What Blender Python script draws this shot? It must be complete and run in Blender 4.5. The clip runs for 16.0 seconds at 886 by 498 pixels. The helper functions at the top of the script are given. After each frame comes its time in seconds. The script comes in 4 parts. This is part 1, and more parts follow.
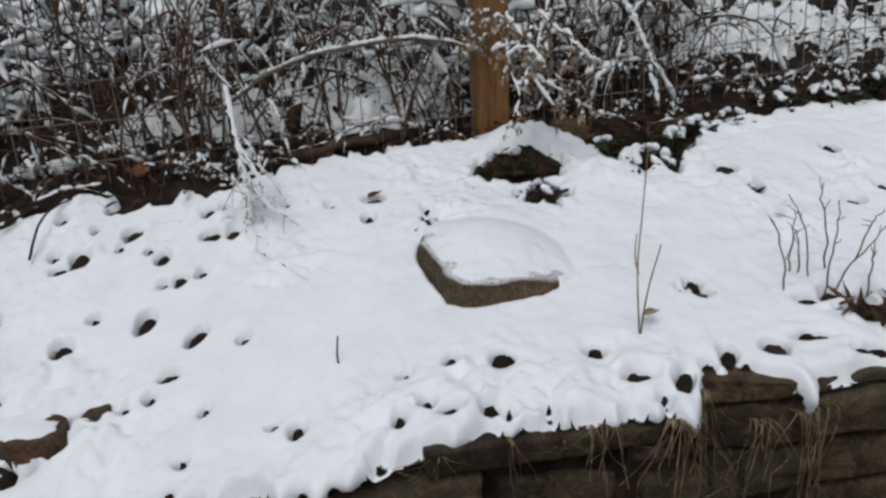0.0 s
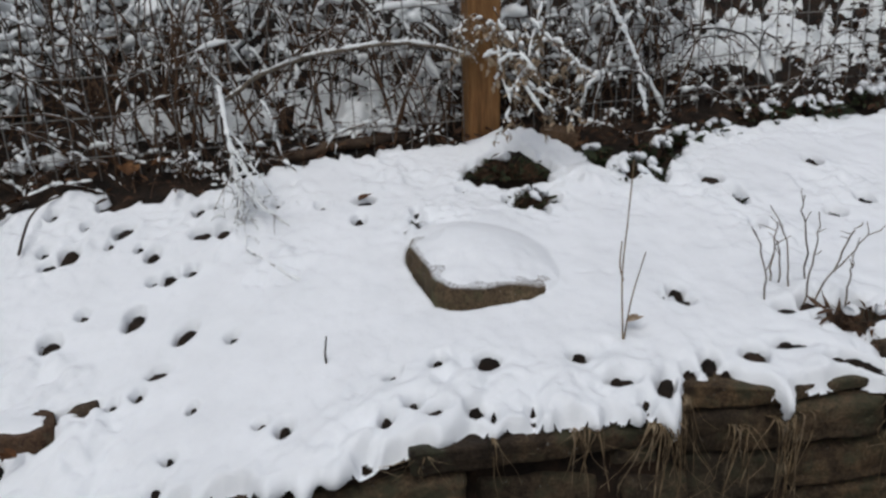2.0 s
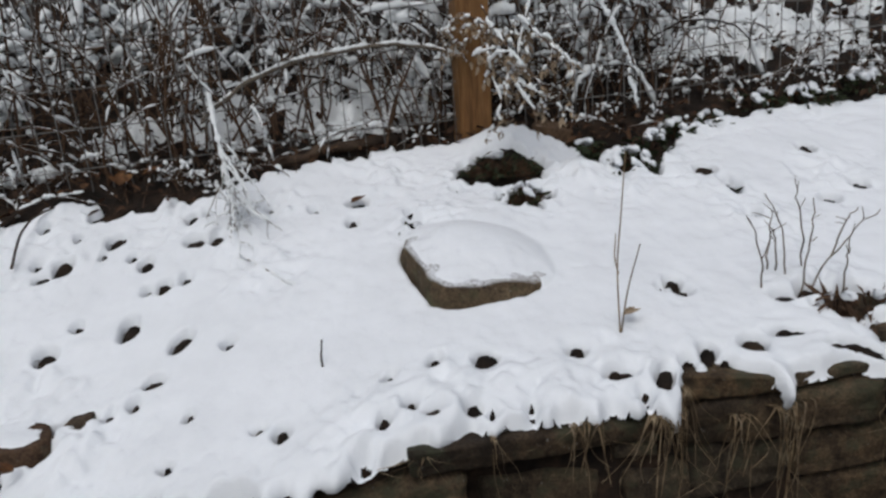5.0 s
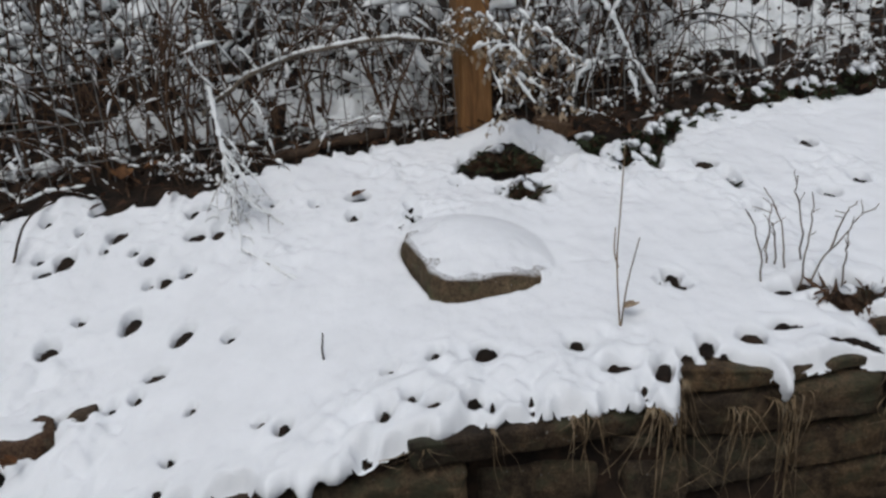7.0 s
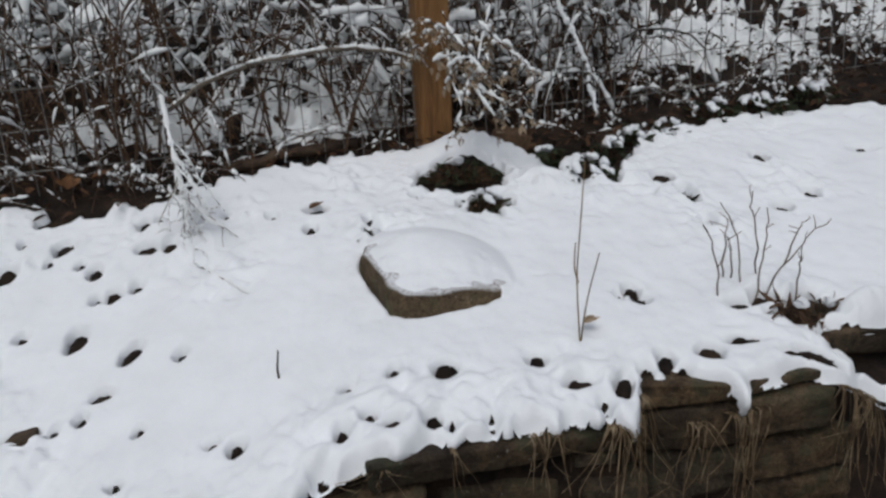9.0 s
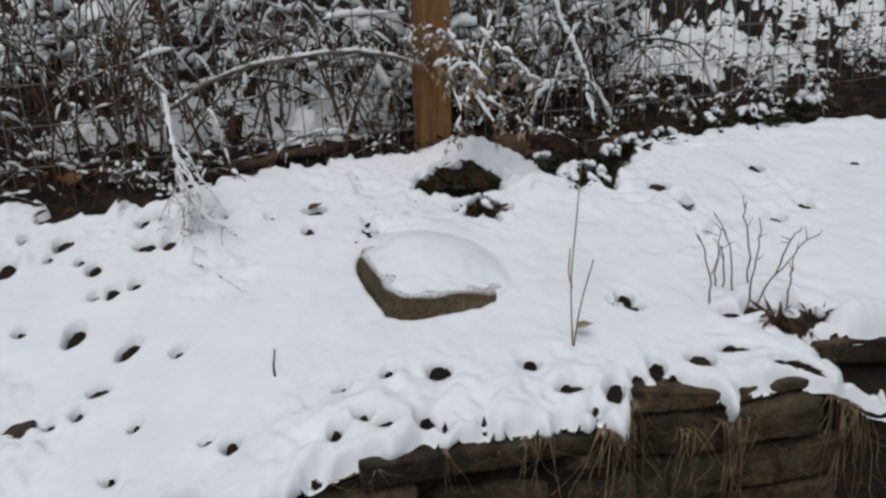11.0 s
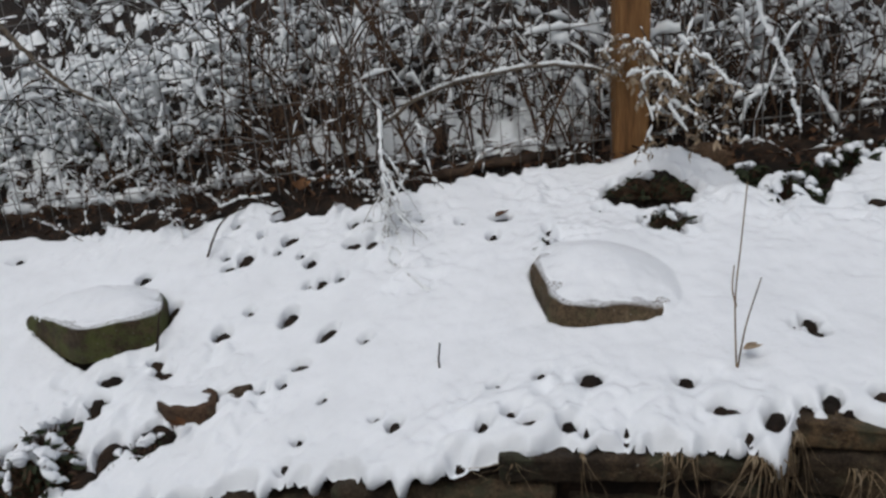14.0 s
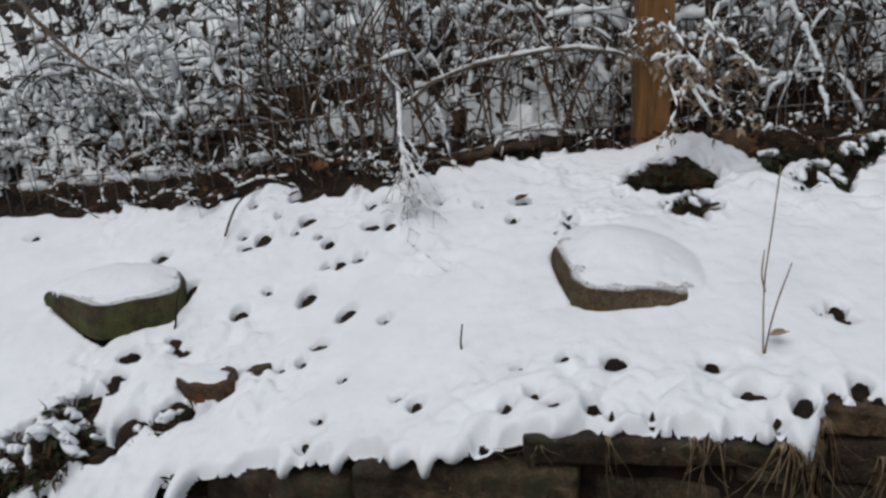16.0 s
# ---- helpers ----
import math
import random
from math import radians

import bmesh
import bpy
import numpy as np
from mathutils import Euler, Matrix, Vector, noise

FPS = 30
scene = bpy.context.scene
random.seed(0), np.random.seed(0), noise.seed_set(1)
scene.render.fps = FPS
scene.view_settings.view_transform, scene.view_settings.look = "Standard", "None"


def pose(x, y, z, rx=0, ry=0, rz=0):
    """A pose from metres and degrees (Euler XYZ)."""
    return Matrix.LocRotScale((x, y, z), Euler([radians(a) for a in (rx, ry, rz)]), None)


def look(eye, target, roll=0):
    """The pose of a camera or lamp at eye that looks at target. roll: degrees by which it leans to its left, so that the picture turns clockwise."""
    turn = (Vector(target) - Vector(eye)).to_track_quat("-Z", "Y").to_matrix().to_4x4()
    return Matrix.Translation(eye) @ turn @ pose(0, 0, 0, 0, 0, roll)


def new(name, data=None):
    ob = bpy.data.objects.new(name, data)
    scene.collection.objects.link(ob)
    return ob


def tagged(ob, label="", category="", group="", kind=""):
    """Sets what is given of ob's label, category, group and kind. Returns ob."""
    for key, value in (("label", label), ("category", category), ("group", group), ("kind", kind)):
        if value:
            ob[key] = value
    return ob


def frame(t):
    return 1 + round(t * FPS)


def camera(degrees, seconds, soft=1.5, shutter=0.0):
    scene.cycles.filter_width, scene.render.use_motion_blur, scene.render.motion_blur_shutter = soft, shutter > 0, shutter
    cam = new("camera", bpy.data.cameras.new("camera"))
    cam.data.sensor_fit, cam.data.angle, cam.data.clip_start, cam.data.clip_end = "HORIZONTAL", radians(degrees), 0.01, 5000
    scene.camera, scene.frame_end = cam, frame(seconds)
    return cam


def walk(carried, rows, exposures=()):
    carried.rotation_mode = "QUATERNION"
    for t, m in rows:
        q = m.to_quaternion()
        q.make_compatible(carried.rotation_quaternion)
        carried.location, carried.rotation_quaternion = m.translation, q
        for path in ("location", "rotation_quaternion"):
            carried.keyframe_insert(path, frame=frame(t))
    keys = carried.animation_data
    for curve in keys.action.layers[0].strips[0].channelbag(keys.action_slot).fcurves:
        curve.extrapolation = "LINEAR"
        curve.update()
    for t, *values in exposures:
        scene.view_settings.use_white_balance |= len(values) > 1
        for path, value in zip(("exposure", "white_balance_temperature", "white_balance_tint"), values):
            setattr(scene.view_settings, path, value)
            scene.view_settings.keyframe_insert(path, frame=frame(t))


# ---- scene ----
cam = camera(64.8, 16.0, 2.65)
PATH = [
    (0, (0.0, 0.0, 1.55), (-0.018, 1.922, 0.997), -3.0),
    (0.5, (-0.005, -0.006, 1.551), (-0.016, 1.916, 0.998), -2.9),
    (1, (-0.001, -0.013, 1.549), (0.004, 1.909, 0.997), -3.0),
    (1.5, (-0.006, -0.014, 1.55), (0.007, 1.907, 0.996), -2.6),
    (2, (-0.001, -0.017, 1.556), (0.015, 1.907, 1.01), -1.6),
    (2.5, (0.004, -0.017, 1.555), (0.028, 1.908, 1.013), -2.3),
    (3, (0.008, -0.018, 1.55), (0.033, 1.907, 1.009), -3.3),
    (3.5, (0.009, -0.018, 1.548), (0.035, 1.908, 1.009), -3.5),
    (4, (0.012, -0.016, 1.549), (0.034, 1.911, 1.013), -3.7),
    (6.5, (0.005, -0.01, 1.542), (0.013, 1.913, 0.992), -3.1),
    (7, (0.01, -0.017, 1.547), (0.024, 1.905, 0.993), -3.5),
    (7.5, (0.011, -0.005, 1.545), (0.035, 1.919, 1.0), -3.4),
    (8, (0.011, 0.008, 1.544), (0.076, 1.931, 0.997), -3.1),
    (8.5, (0.012, 0.007, 1.548), (0.125, 1.929, 1.007), -3.1),
    (11, (0.013, -0.012, 1.556), (0.15, 1.913, 1.029), -1.3),
    (11.5, (0.006, -0.013, 1.553), (0.119, 1.916, 1.035), -1.8),
    (12, (-0.005, 0.021, 1.561), (0.091, 1.949, 1.039), -2.6),
    (12.5, (-0.001, 0.057, 1.567), (0.066, 1.989, 1.056), -2.7),
    (12.7, (0.032, 0.048, 1.594), (0.067, 1.973, 1.052), -3.8),
    (13, (0.107, -0.003, 1.571), (-0.115, 1.93, 1.11), -3.3),
    (13.5, (0.158, -0.053, 1.573), (-0.25, 1.845, 1.094), -2.9),
    (14, (0.15, -0.061, 1.566), (-0.381, 1.806, 1.087), -3.7),
    (14.5, (0.149, -0.08, 1.575), (-0.295, 1.818, 1.128), -4.8),
    (15, (0.136, -0.081, 1.571), (-0.324, 1.815, 1.13), -4.5),
    (15.5, (0.13, -0.077, 1.564), (-0.364, 1.802, 1.087), -4.3),
    (16, (0.113, -0.066, 1.552), (-0.429, 1.79, 1.042), -2.8),
]
walk(cam, [(t, look(eye, target, roll)) for t, eye, target, roll in PATH], [(0, 0.26, 6330, 8), (4, 0.26, 6330, 8), (8, 0.21, 6330, 8), (16, 0.21, 6360, 8)])

# ---- light: an overcast winter sky ----
world = bpy.data.worlds.new("overcast_sky")
scene.world = world
world.use_nodes = True
wn, wl = world.node_tree.nodes, world.node_tree.links
sky = wn.new("ShaderNodeTexSky")
sky.sky_type, sky.sun_disc = "NISHITA", False
sky.sun_elevation, sky.sun_rotation = radians(60), radians(200)
sky.air_density, sky.dust_density = 1.0, 4.0
grey = wn.new("ShaderNodeHueSaturation")
grey.inputs["Saturation"].default_value = 0.5
wl.new(sky.outputs[0], grey.inputs["Color"])
wl.new(grey.outputs[0], wn["Background"].inputs["Color"])
wn["Background"].inputs["Strength"].default_value = 0.085
sun = new("sun", bpy.data.lights.new("sun", "SUN"))
sun.data.energy, sun.data.angle, sun.data.color = 0.42, radians(50), (1.0, 0.98, 0.96)
sun.matrix_world = look((-0.95, -1.7, 6.3), (0.0, 1.2, 1.0))


# ---- materials ----
def material(name, rough=0.8):
    m = bpy.data.materials.new(name)
    m.use_nodes = True
    nodes, links = m.node_tree.nodes, m.node_tree.links
    shader = nodes["Principled BSDF"]
    shader.inputs["Roughness"].default_value = rough
    shader.inputs["Specular IOR Level"].default_value = 0.25
    return m, nodes, links, shader


def noise_node(nodes, links, scale, detail=4.0, rough=0.6, stretch=None):
    n = nodes.new("ShaderNodeTexNoise")
    n.inputs["Scale"].default_value, n.inputs["Detail"].default_value, n.inputs["Roughness"].default_value = scale, detail, rough
    c = nodes.new("ShaderNodeTexCoord")
    if stretch:
        mp = nodes.new("ShaderNodeMapping")
        mp.inputs["Scale"].default_value = stretch
        links.new(c.outputs["Object"], mp.inputs["Vector"])
        links.new(mp.outputs["Vector"], n.inputs["Vector"])
    else:
        links.new(c.outputs["Object"], n.inputs["Vector"])
    return n.outputs["Fac"]


def ramp(nodes, links, fac, stops):
    r = nodes.new("ShaderNodeValToRGB")
    while len(r.color_ramp.elements) < len(stops):
        r.color_ramp.elements.new(0.5)
    for e, (at, col) in zip(r.color_ramp.elements, stops):
        e.position, e.color = at, (*col, 1)
    links.new(fac, r.inputs["Fac"])
    return r.outputs["Color"]


def mixed(nodes, links, fac, a, b, blend="MIX"):
    m = nodes.new("ShaderNodeMix")
    m.data_type, m.blend_type = "RGBA", blend
    if isinstance(fac, float):
        m.inputs[0].default_value = fac
    else:
        links.new(fac, m.inputs[0])
    links.new(a, m.inputs[6])
    if isinstance(b, tuple):
        m.inputs[7].default_value = (*b, 1)
    else:
        links.new(b, m.inputs[7])
    return m.outputs[2]


def relief(nodes, links, shader, height, strength, distance):
    b = nodes.new("ShaderNodeBump")
    b.inputs["Strength"].default_value, b.inputs["Distance"].default_value = strength, distance
    links.new(height, b.inputs["Height"])
    links.new(b.outputs["Normal"], shader.inputs["Normal"])


def two_scale(name, dark, mid, light, coarse, fine, rough=0.85, bump=0.004, stretch=None, vary=0.0):
    """A surface with stains at one scale and grain at another; vary: how far each object's tone differs."""
    m, nodes, links, shader = material(name, rough)
    big, small = noise_node(nodes, links, coarse, 5, 0.6, stretch), noise_node(nodes, links, fine, 4, 0.7, stretch)
    col = ramp(nodes, links, big, [(0.32, dark), (0.5, mid), (0.7, light)])
    grain = ramp(nodes, links, small, [(0.3, (0.45, 0.45, 0.45)), (0.7, (1.0, 1.0, 1.0))])
    col = mixed(nodes, links, 0.8, col, grain, "MULTIPLY")
    if vary:
        info = nodes.new("ShaderNodeObjectInfo")
        tone = ramp(nodes, links, info.outputs["Random"], [(0.0, (1 - vary, 1 - vary, 1 - vary)), (0.5, (1, 0.92, 0.8)), (1.0, (1, 1, 1))])
        col = mixed(nodes, links, 1.0, col, tone, "MULTIPLY")
    links.new(col, shader.inputs["Base Color"])
    relief(nodes, links, shader, small, 0.6, bump)
    return m


def snow_material(name, tint=(0.86, 0.88, 0.91)):
    m, nodes, links, shader = material(name, 0.55)
    soft, grain = noise_node(nodes, links, 9, 4), noise_node(nodes, links, 170, 3, 0.7)
    col = ramp(nodes, links, soft, [(0.3, tuple(0.93 * c for c in tint)), (0.65, tint)])
    links.new(col, shader.inputs["Base Color"])
    relief(nodes, links, shader, mixed(nodes, links, 0.4, noise_node(nodes, links, 48, 5, 0.65), grain), 0.5, 0.006)
    return m


def stone_material(name, dark, mid, light, moss, moss_amount, dusted=False):
    m, nodes, links, shader = material(name, 0.8)
    big, small = noise_node(nodes, links, 7, 6, 0.65), noise_node(nodes, links, 60, 5, 0.75)
    spots, patch = noise_node(nodes, links, 130, 3, 0.6), noise_node(nodes, links, 11, 5, 0.7)
    col = ramp(nodes, links, big, [(0.3, dark), (0.5, mid), (0.72, light)])
    grain = ramp(nodes, links, small, [(0.36, (0.36, 0.34, 0.32)), (0.62, (1.0, 1.0, 1.0))])
    gritty = ramp(nodes, links, noise_node(nodes, links, 240, 3, 0.7), [(0.36, (0.6, 0.58, 0.56)), (0.6, (1.15, 1.12, 1.08))])
    grain = mixed(nodes, links, 1.0, grain, gritty, "MULTIPLY")
    col = mixed(nodes, links, 0.85, col, grain, "MULTIPLY")
    info = nodes.new("ShaderNodeObjectInfo")
    tone = ramp(nodes, links, info.outputs["Random"], [(0.0, (0.5, 0.48, 0.47)), (0.35, (1, 0.88, 0.7)), (0.65, (0.72, 0.76, 0.76)), (1.0, (1, 0.93, 0.82))])
    col = mixed(nodes, links, 1.0, col, tone, "MULTIPLY")
    where = ramp(nodes, links, patch, [(0.62 - 0.25 * moss_amount, (0, 0, 0)), (0.72 - 0.2 * moss_amount, (0.75, 0.75, 0.75))])
    col = mixed(nodes, links, where, col, moss)
    fleck = ramp(nodes, links, spots, [(0.68, (0, 0, 0)), (0.76, (0.5, 0.5, 0.5))])
    col = mixed(nodes, links, fleck, col, (0.4, 0.38, 0.34))
    if dusted:  # grains of thin snow on the upward faces
        geo, axis = nodes.new("ShaderNodeNewGeometry"), nodes.new("ShaderNodeSeparateXYZ")
        links.new(geo.outputs["Normal"], axis.inputs[0])
        level = ramp(nodes, links, axis.outputs["Z"], [(0.62, (0, 0, 0)), (0.9, (1, 1, 1))])
        grains = ramp(nodes, links, noise_node(nodes, links, 260, 4, 0.7), [(0.36, (0, 0, 0)), (0.52, (1, 1, 1))])
        col = mixed(nodes, links, mixed(nodes, links, 1.0, level, grains, "MULTIPLY"), col, (0.8, 0.82, 0.85))
    links.new(col, shader.inputs["Base Color"])
    relief(nodes, links, shader, small, 0.9, 0.009)
    return m


SNOW = snow_material("snow")
TWIG_SNOW = snow_material("clinging_snow", (0.85, 0.87, 0.875))
SOIL = two_scale("leaf_mould", (0.008, 0.0055, 0.004), (0.02, 0.013, 0.009), (0.05, 0.03, 0.018), 14, 110, 0.95, 0.01)
STONE = stone_material("wall_stone", (0.024, 0.019, 0.015), (0.07, 0.054, 0.039), (0.21, 0.155, 0.105), (0.045, 0.048, 0.028), 0.42)
BOULDER = stone_material("boulder", (0.06, 0.046, 0.032), (0.14, 0.105, 0.07), (0.25, 0.2, 0.14), (0.1, 0.1, 0.05), 0.25, True)
MOSSY = stone_material("mossy_boulder", (0.055, 0.045, 0.03), (0.13, 0.1, 0.06), (0.22, 0.165, 0.1), (0.075, 0.088, 0.022), 0.85, True)
BROWNSTONE = stone_material("brown_stone", (0.07, 0.045, 0.03), (0.15, 0.095, 0.06), (0.22, 0.14, 0.09), (0.1, 0.1, 0.07), 0.1)
BARK = two_scale("bark", (0.018, 0.013, 0.01), (0.045, 0.031, 0.022), (0.09, 0.062, 0.045), 30, 200, 0.9, 0.002, None, 0.3)
BROWN_STEM = two_scale("brown_stem", (0.055, 0.032, 0.02), (0.11, 0.066, 0.042), (0.18, 0.115, 0.075), 25, 180, 0.85, 0.001, None, 0.25)
GREY_STEM = two_scale("grey_stem", (0.09, 0.075, 0.06), (0.19, 0.16, 0.13), (0.3, 0.26, 0.22), 40, 250, 0.85, 0.001, None, 0.2)
STRAW = two_scale("dry_grass", (0.12, 0.085, 0.055), (0.28, 0.21, 0.135), (0.5, 0.41, 0.28), 30, 150, 0.8, 0.001, None, 0.6)
DEAD_LEAF = two_scale("dead_leaf", (0.06, 0.028, 0.014), (0.15, 0.07, 0.03), (0.26, 0.14, 0.06), 20, 150, 0.75, 0.001, None, 0.3)
LITTER = two_scale("leaf_litter", (0.024, 0.012, 0.007), (0.075, 0.037, 0.019), (0.16, 0.08, 0.038), 20, 150, 0.85, 0.001)
PALE_LEAF = two_scale("withered_leaf", (0.2, 0.14, 0.09), (0.4, 0.3, 0.2), (0.56, 0.46, 0.34), 25, 160, 0.8, 0.001)
GREEN_LEAF = two_scale("evergreen_leaf", (0.012, 0.016, 0.008), (0.03, 0.04, 0.016), (0.07, 0.08, 0.035), 30, 160, 0.7, 0.001)
WIRE = two_scale("galvanised_wire", (0.13, 0.125, 0.115), (0.2, 0.19, 0.18), (0.3, 0.29, 0.27), 20, 200, 0.55, 0.0005)
WOOD = two_scale("post_wood", (0.13, 0.06, 0.022), (0.24, 0.118, 0.042), (0.33, 0.175, 0.07), 5, 26, 0.75, 0.002, (9.0, 9.0, 0.9))
WOOD_DARK = two_scale("rotting_wood", (0.03, 0.02, 0.014), (0.065, 0.042, 0.028), (0.11, 0.075, 0.05), 14, 90, 0.9, 0.004)


# ---- shapes ----
def value_noise(x, y, seed=0):
    """Smooth noise from 0 to 1 on arrays."""
    x, y = np.asarray(x, float) + 57.3 * seed, np.asarray(y, float) - 31.7 * seed
    i, j = np.floor(x).astype(np.int64), np.floor(y).astype(np.int64)
    u, v = x - i, y - j
    u, v = u * u * (3 - 2 * u), v * v * (3 - 2 * v)

    def corner(a, b):
        h = (a * 374761393 + b * 668265263 + seed * 974711) & 0xFFFFFFFF
        h = ((h ^ (h >> 13)) * 1274126177) & 0xFFFFFFFF
        return ((h ^ (h >> 16)) & 0xFFFF) / 65535.0

    return (corner(i, j) * (1 - u) + corner(i + 1, j) * u) * (1 - v) + (corner(i, j + 1) * (1 - u) + corner(i + 1, j + 1) * u) * v


def fbm(x, y, seed=0, octaves=4):
    total, amp, norm = 0.0, 1.0, 0.0
    for k in range(octaves):
        total = total + amp * value_noise(x * 2**k, y * 2**k, seed + k)
        norm, amp = norm + amp, amp * 0.5
    return total / norm


def quad_mesh(name, verts, quads, mat, smooth=True):
    me = bpy.data.meshes.new(name)
    verts, quads = np.asarray(verts, np.float32).reshape(-1, 3), np.asarray(quads, np.int32).reshape(-1, 4)
    me.vertices.add(len(verts))
    me.vertices.foreach_set("co", verts.ravel())
    me.loops.add(len(quads) * 4)
    me.loops.foreach_set("vertex_index", quads.ravel())
    me.polygons.add(len(quads))
    me.polygons.foreach_set("loop_start", np.arange(0, len(quads) * 4, 4, dtype=np.int32))
    me.polygons.foreach_set("use_smooth", np.full(len(quads), smooth))
    me.materials.append(mat)
    me.update(calc_edges=True)
    return me


def sheet_quads(rows, cols):
    k = np.arange(rows * cols).reshape(rows, cols)
    return np.stack([k[:-1, :-1], k[:-1, 1:], k[1:, 1:], k[1:, :-1]], -1).reshape(-1, 4)


class Tubes:
    """Gathers tapering tubes along bent lines into one mesh."""

    def __init__(self, sides=5):
        self.sides, self.verts, self.quads, self.count = sides, [], [], 0

    def add(self, pts, radii, flat=1.0):
        pts = np.asarray(pts, float)
        n = len(pts)
        radii = np.broadcast_to(np.asarray(radii, float), (n,))
        t = np.gradient(pts, axis=0)
        t /= np.linalg.norm(t, axis=1)[:, None] + 1e-9
        ref = np.array([0.31, 0.17, 0.93]) if abs(t[:, 2].mean()) < 0.8 else np.array([0.95, 0.2, 0.1])
        a = np.cross(t, ref)
        a /= np.linalg.norm(a, axis=1)[:, None] + 1e-9
        b = np.cross(t, a)
        ang = np.arange(self.sides) * 2 * np.pi / self.sides
        ring = a[:, None] * np.cos(ang)[None, :, None] + flat * b[:, None] * np.sin(ang)[None, :, None]
        self.verts.append((pts[:, None] + ring * radii[:, None, None]).reshape(-1, 3))
        k = np.arange(n * self.sides).reshape(n, self.sides)
        nxt = np.roll(k, -1, axis=1)
        self.quads.append(np.stack([k[:-1], nxt[:-1], nxt[1:], k[1:]], -1).reshape(-1, 4) + self.count)
        self.count += n * self.sides
        return self

    def snow(self, pts, radius, depth, rng, cover=0.6):
        """Clumps of snow lying along the upper side of a bent line."""
        pts = np.asarray(pts, float)
        pts = curve_through(pts, max(6, 4 * len(pts) - 3))
        t = np.gradient(pts, axis=0)
        t /= np.linalg.norm(t, axis=1)[:, None] + 1e-9
        lying = np.sqrt(np.clip(1 - t[:, 2] ** 2, 0, 1))
        lump = value_noise(np.arange(len(pts)) * 0.4, np.full(len(pts), rng.random() * 99), 3)
        size = np.sqrt(np.clip((lump - (1 - cover) * 0.85) * 3.0, 0, 1)) * depth * (0.3 + 0.7 * lying)
        size = size * (0.5 + 0.8 * value_noise(np.arange(len(pts)) * 0.9, np.full(len(pts), rng.random() * 99), 4))
        size[0] = size[-1] = 0
        size[1], size[-2] = 0.75 * size[1], 0.75 * size[-2]
        up = pts + np.array([0, 0, 1.0]) * (radius * 0.6 + size[:, None] * 0.45)
        return self.add(up, np.maximum(size, radius * 0.2))

    def mesh(self, name, mat):
        return quad_mesh(name, np.concatenate(self.verts), np.concatenate(self.quads), mat)


class Cards:
    """Gathers bent leaf blades into one mesh."""

    def __init__(self):
        self.verts, self.quads, self.count = [], [], 0

    def add(self, at, along, side, length, width, curl):
        along, side = Vector(along).normalized(), Vector(side)
        side = (side - along * side.dot(along)).normalized()
        up = along.cross(side)
        for row in range(4):
            f = row / 3
            w = width * (0.25, 1.0, 0.85, 0.08)[row] / 2
            mid = Vector(at) + along * (length * f) + up * (curl * length * (f * f - 0.2))
            for s in (-1, 0, 1):
                self.verts.append(mid + side * (w * s) + up * (abs(s) * w * 0.5))
        for row in range(3):
            for s in range(2):
                k = self.count + row * 3 + s
                self.quads.append((k, k + 1, k + 4, k + 3))
        self.count += 12
        return self

    def mesh(self, name, mat):
        return quad_mesh(name, np.array([tuple(v) for v in self.verts]), np.array(self.quads), mat)


def part(name, data, parent, label=""):
    """One mesh object under a thing or a part of it."""
    if isinstance(data, tuple):
        bm, mat = data
        me = bpy.data.meshes.new(name)
        bm.to_mesh(me)
        bm.free()
        me.materials.append(mat)
        data = me
    ob = new(name, data)
    ob.parent = parent
    return tagged(ob, label)


def thing(name, label, category, group="", kind="", at=(0, 0, 0)):
    ob = new(name)
    ob.location = at
    ob.empty_display_size = 0.05
    return tagged(ob, label, category, group, kind)


def curve_through(pts, n=12):
    """A smooth line through a few points."""
    pts = np.asarray(pts, float)
    ext = np.concatenate([[2 * pts[0] - pts[1]], pts, [2 * pts[-1] - pts[-2]]])
    out = []
    for s in np.linspace(0, len(pts) - 1, n):
        k = min(int(s), len(pts) - 2)
        f = s - k
        a, b, c, d = ext[k : k + 4]
        out.append(0.5 * (2 * b + (c - a) * f + (2 * a - 5 * b + 4 * c - d) * f * f + (3 * b - a - 3 * c + d) * f**3))
    return np.array(out)


# ---- the lie of the land ----
def step(a, b, x):
    t = np.clip((x - a) / (b - a), 0, 1)
    return t * t * (3 - 2 * t)


MOUNDS = [(0.2, 1.87, 0.085, 0.045), (0.1, 1.47, 0.1, 0.02), (-0.9, 1.66, 0.05, 0.015), (0.3, 1.86, 0.05, 0.02), (0.62, 0.99, 0.07, 0.012), (-1.27, 1.19, 0.07, 0.012), (-0.98, 1.15, 0.06, 0.015), (-0.62, 1.05, 0.05, 0.02), (-0.86, 1.08, 0.05, 0.02)]


def bank(x, y):
    """Height of the sloping bed between the stone wall and the fence, and of the hill behind."""
    g = 0.49 - 0.205 * step(-0.75, 0.05, x)
    bed = 1.232 + 0.012 * np.clip(x, -1, 1.5) - (1.65 - np.minimum(y, 2.0)) * g
    far = np.clip(y - 2.0, 0, None)
    hill = 0.5 * np.minimum(far, 9.0) + 0.06 * np.clip(far - 9.0, 0, 200)
    for mx, my, w, up in MOUNDS:
        bed = bed + up * np.exp(-((x - mx) ** 2 + (y - my) ** 2) / w**2)
    bed = bed - 0.05 * step(0.69, 0.80, x) * (1 - step(1.04, 1.16, y))
    return bed + hill + 0.07 * (fbm(x * 2.1, y * 2.1, 5, 3) - 0.5) * step(0.0, 0.4, far)


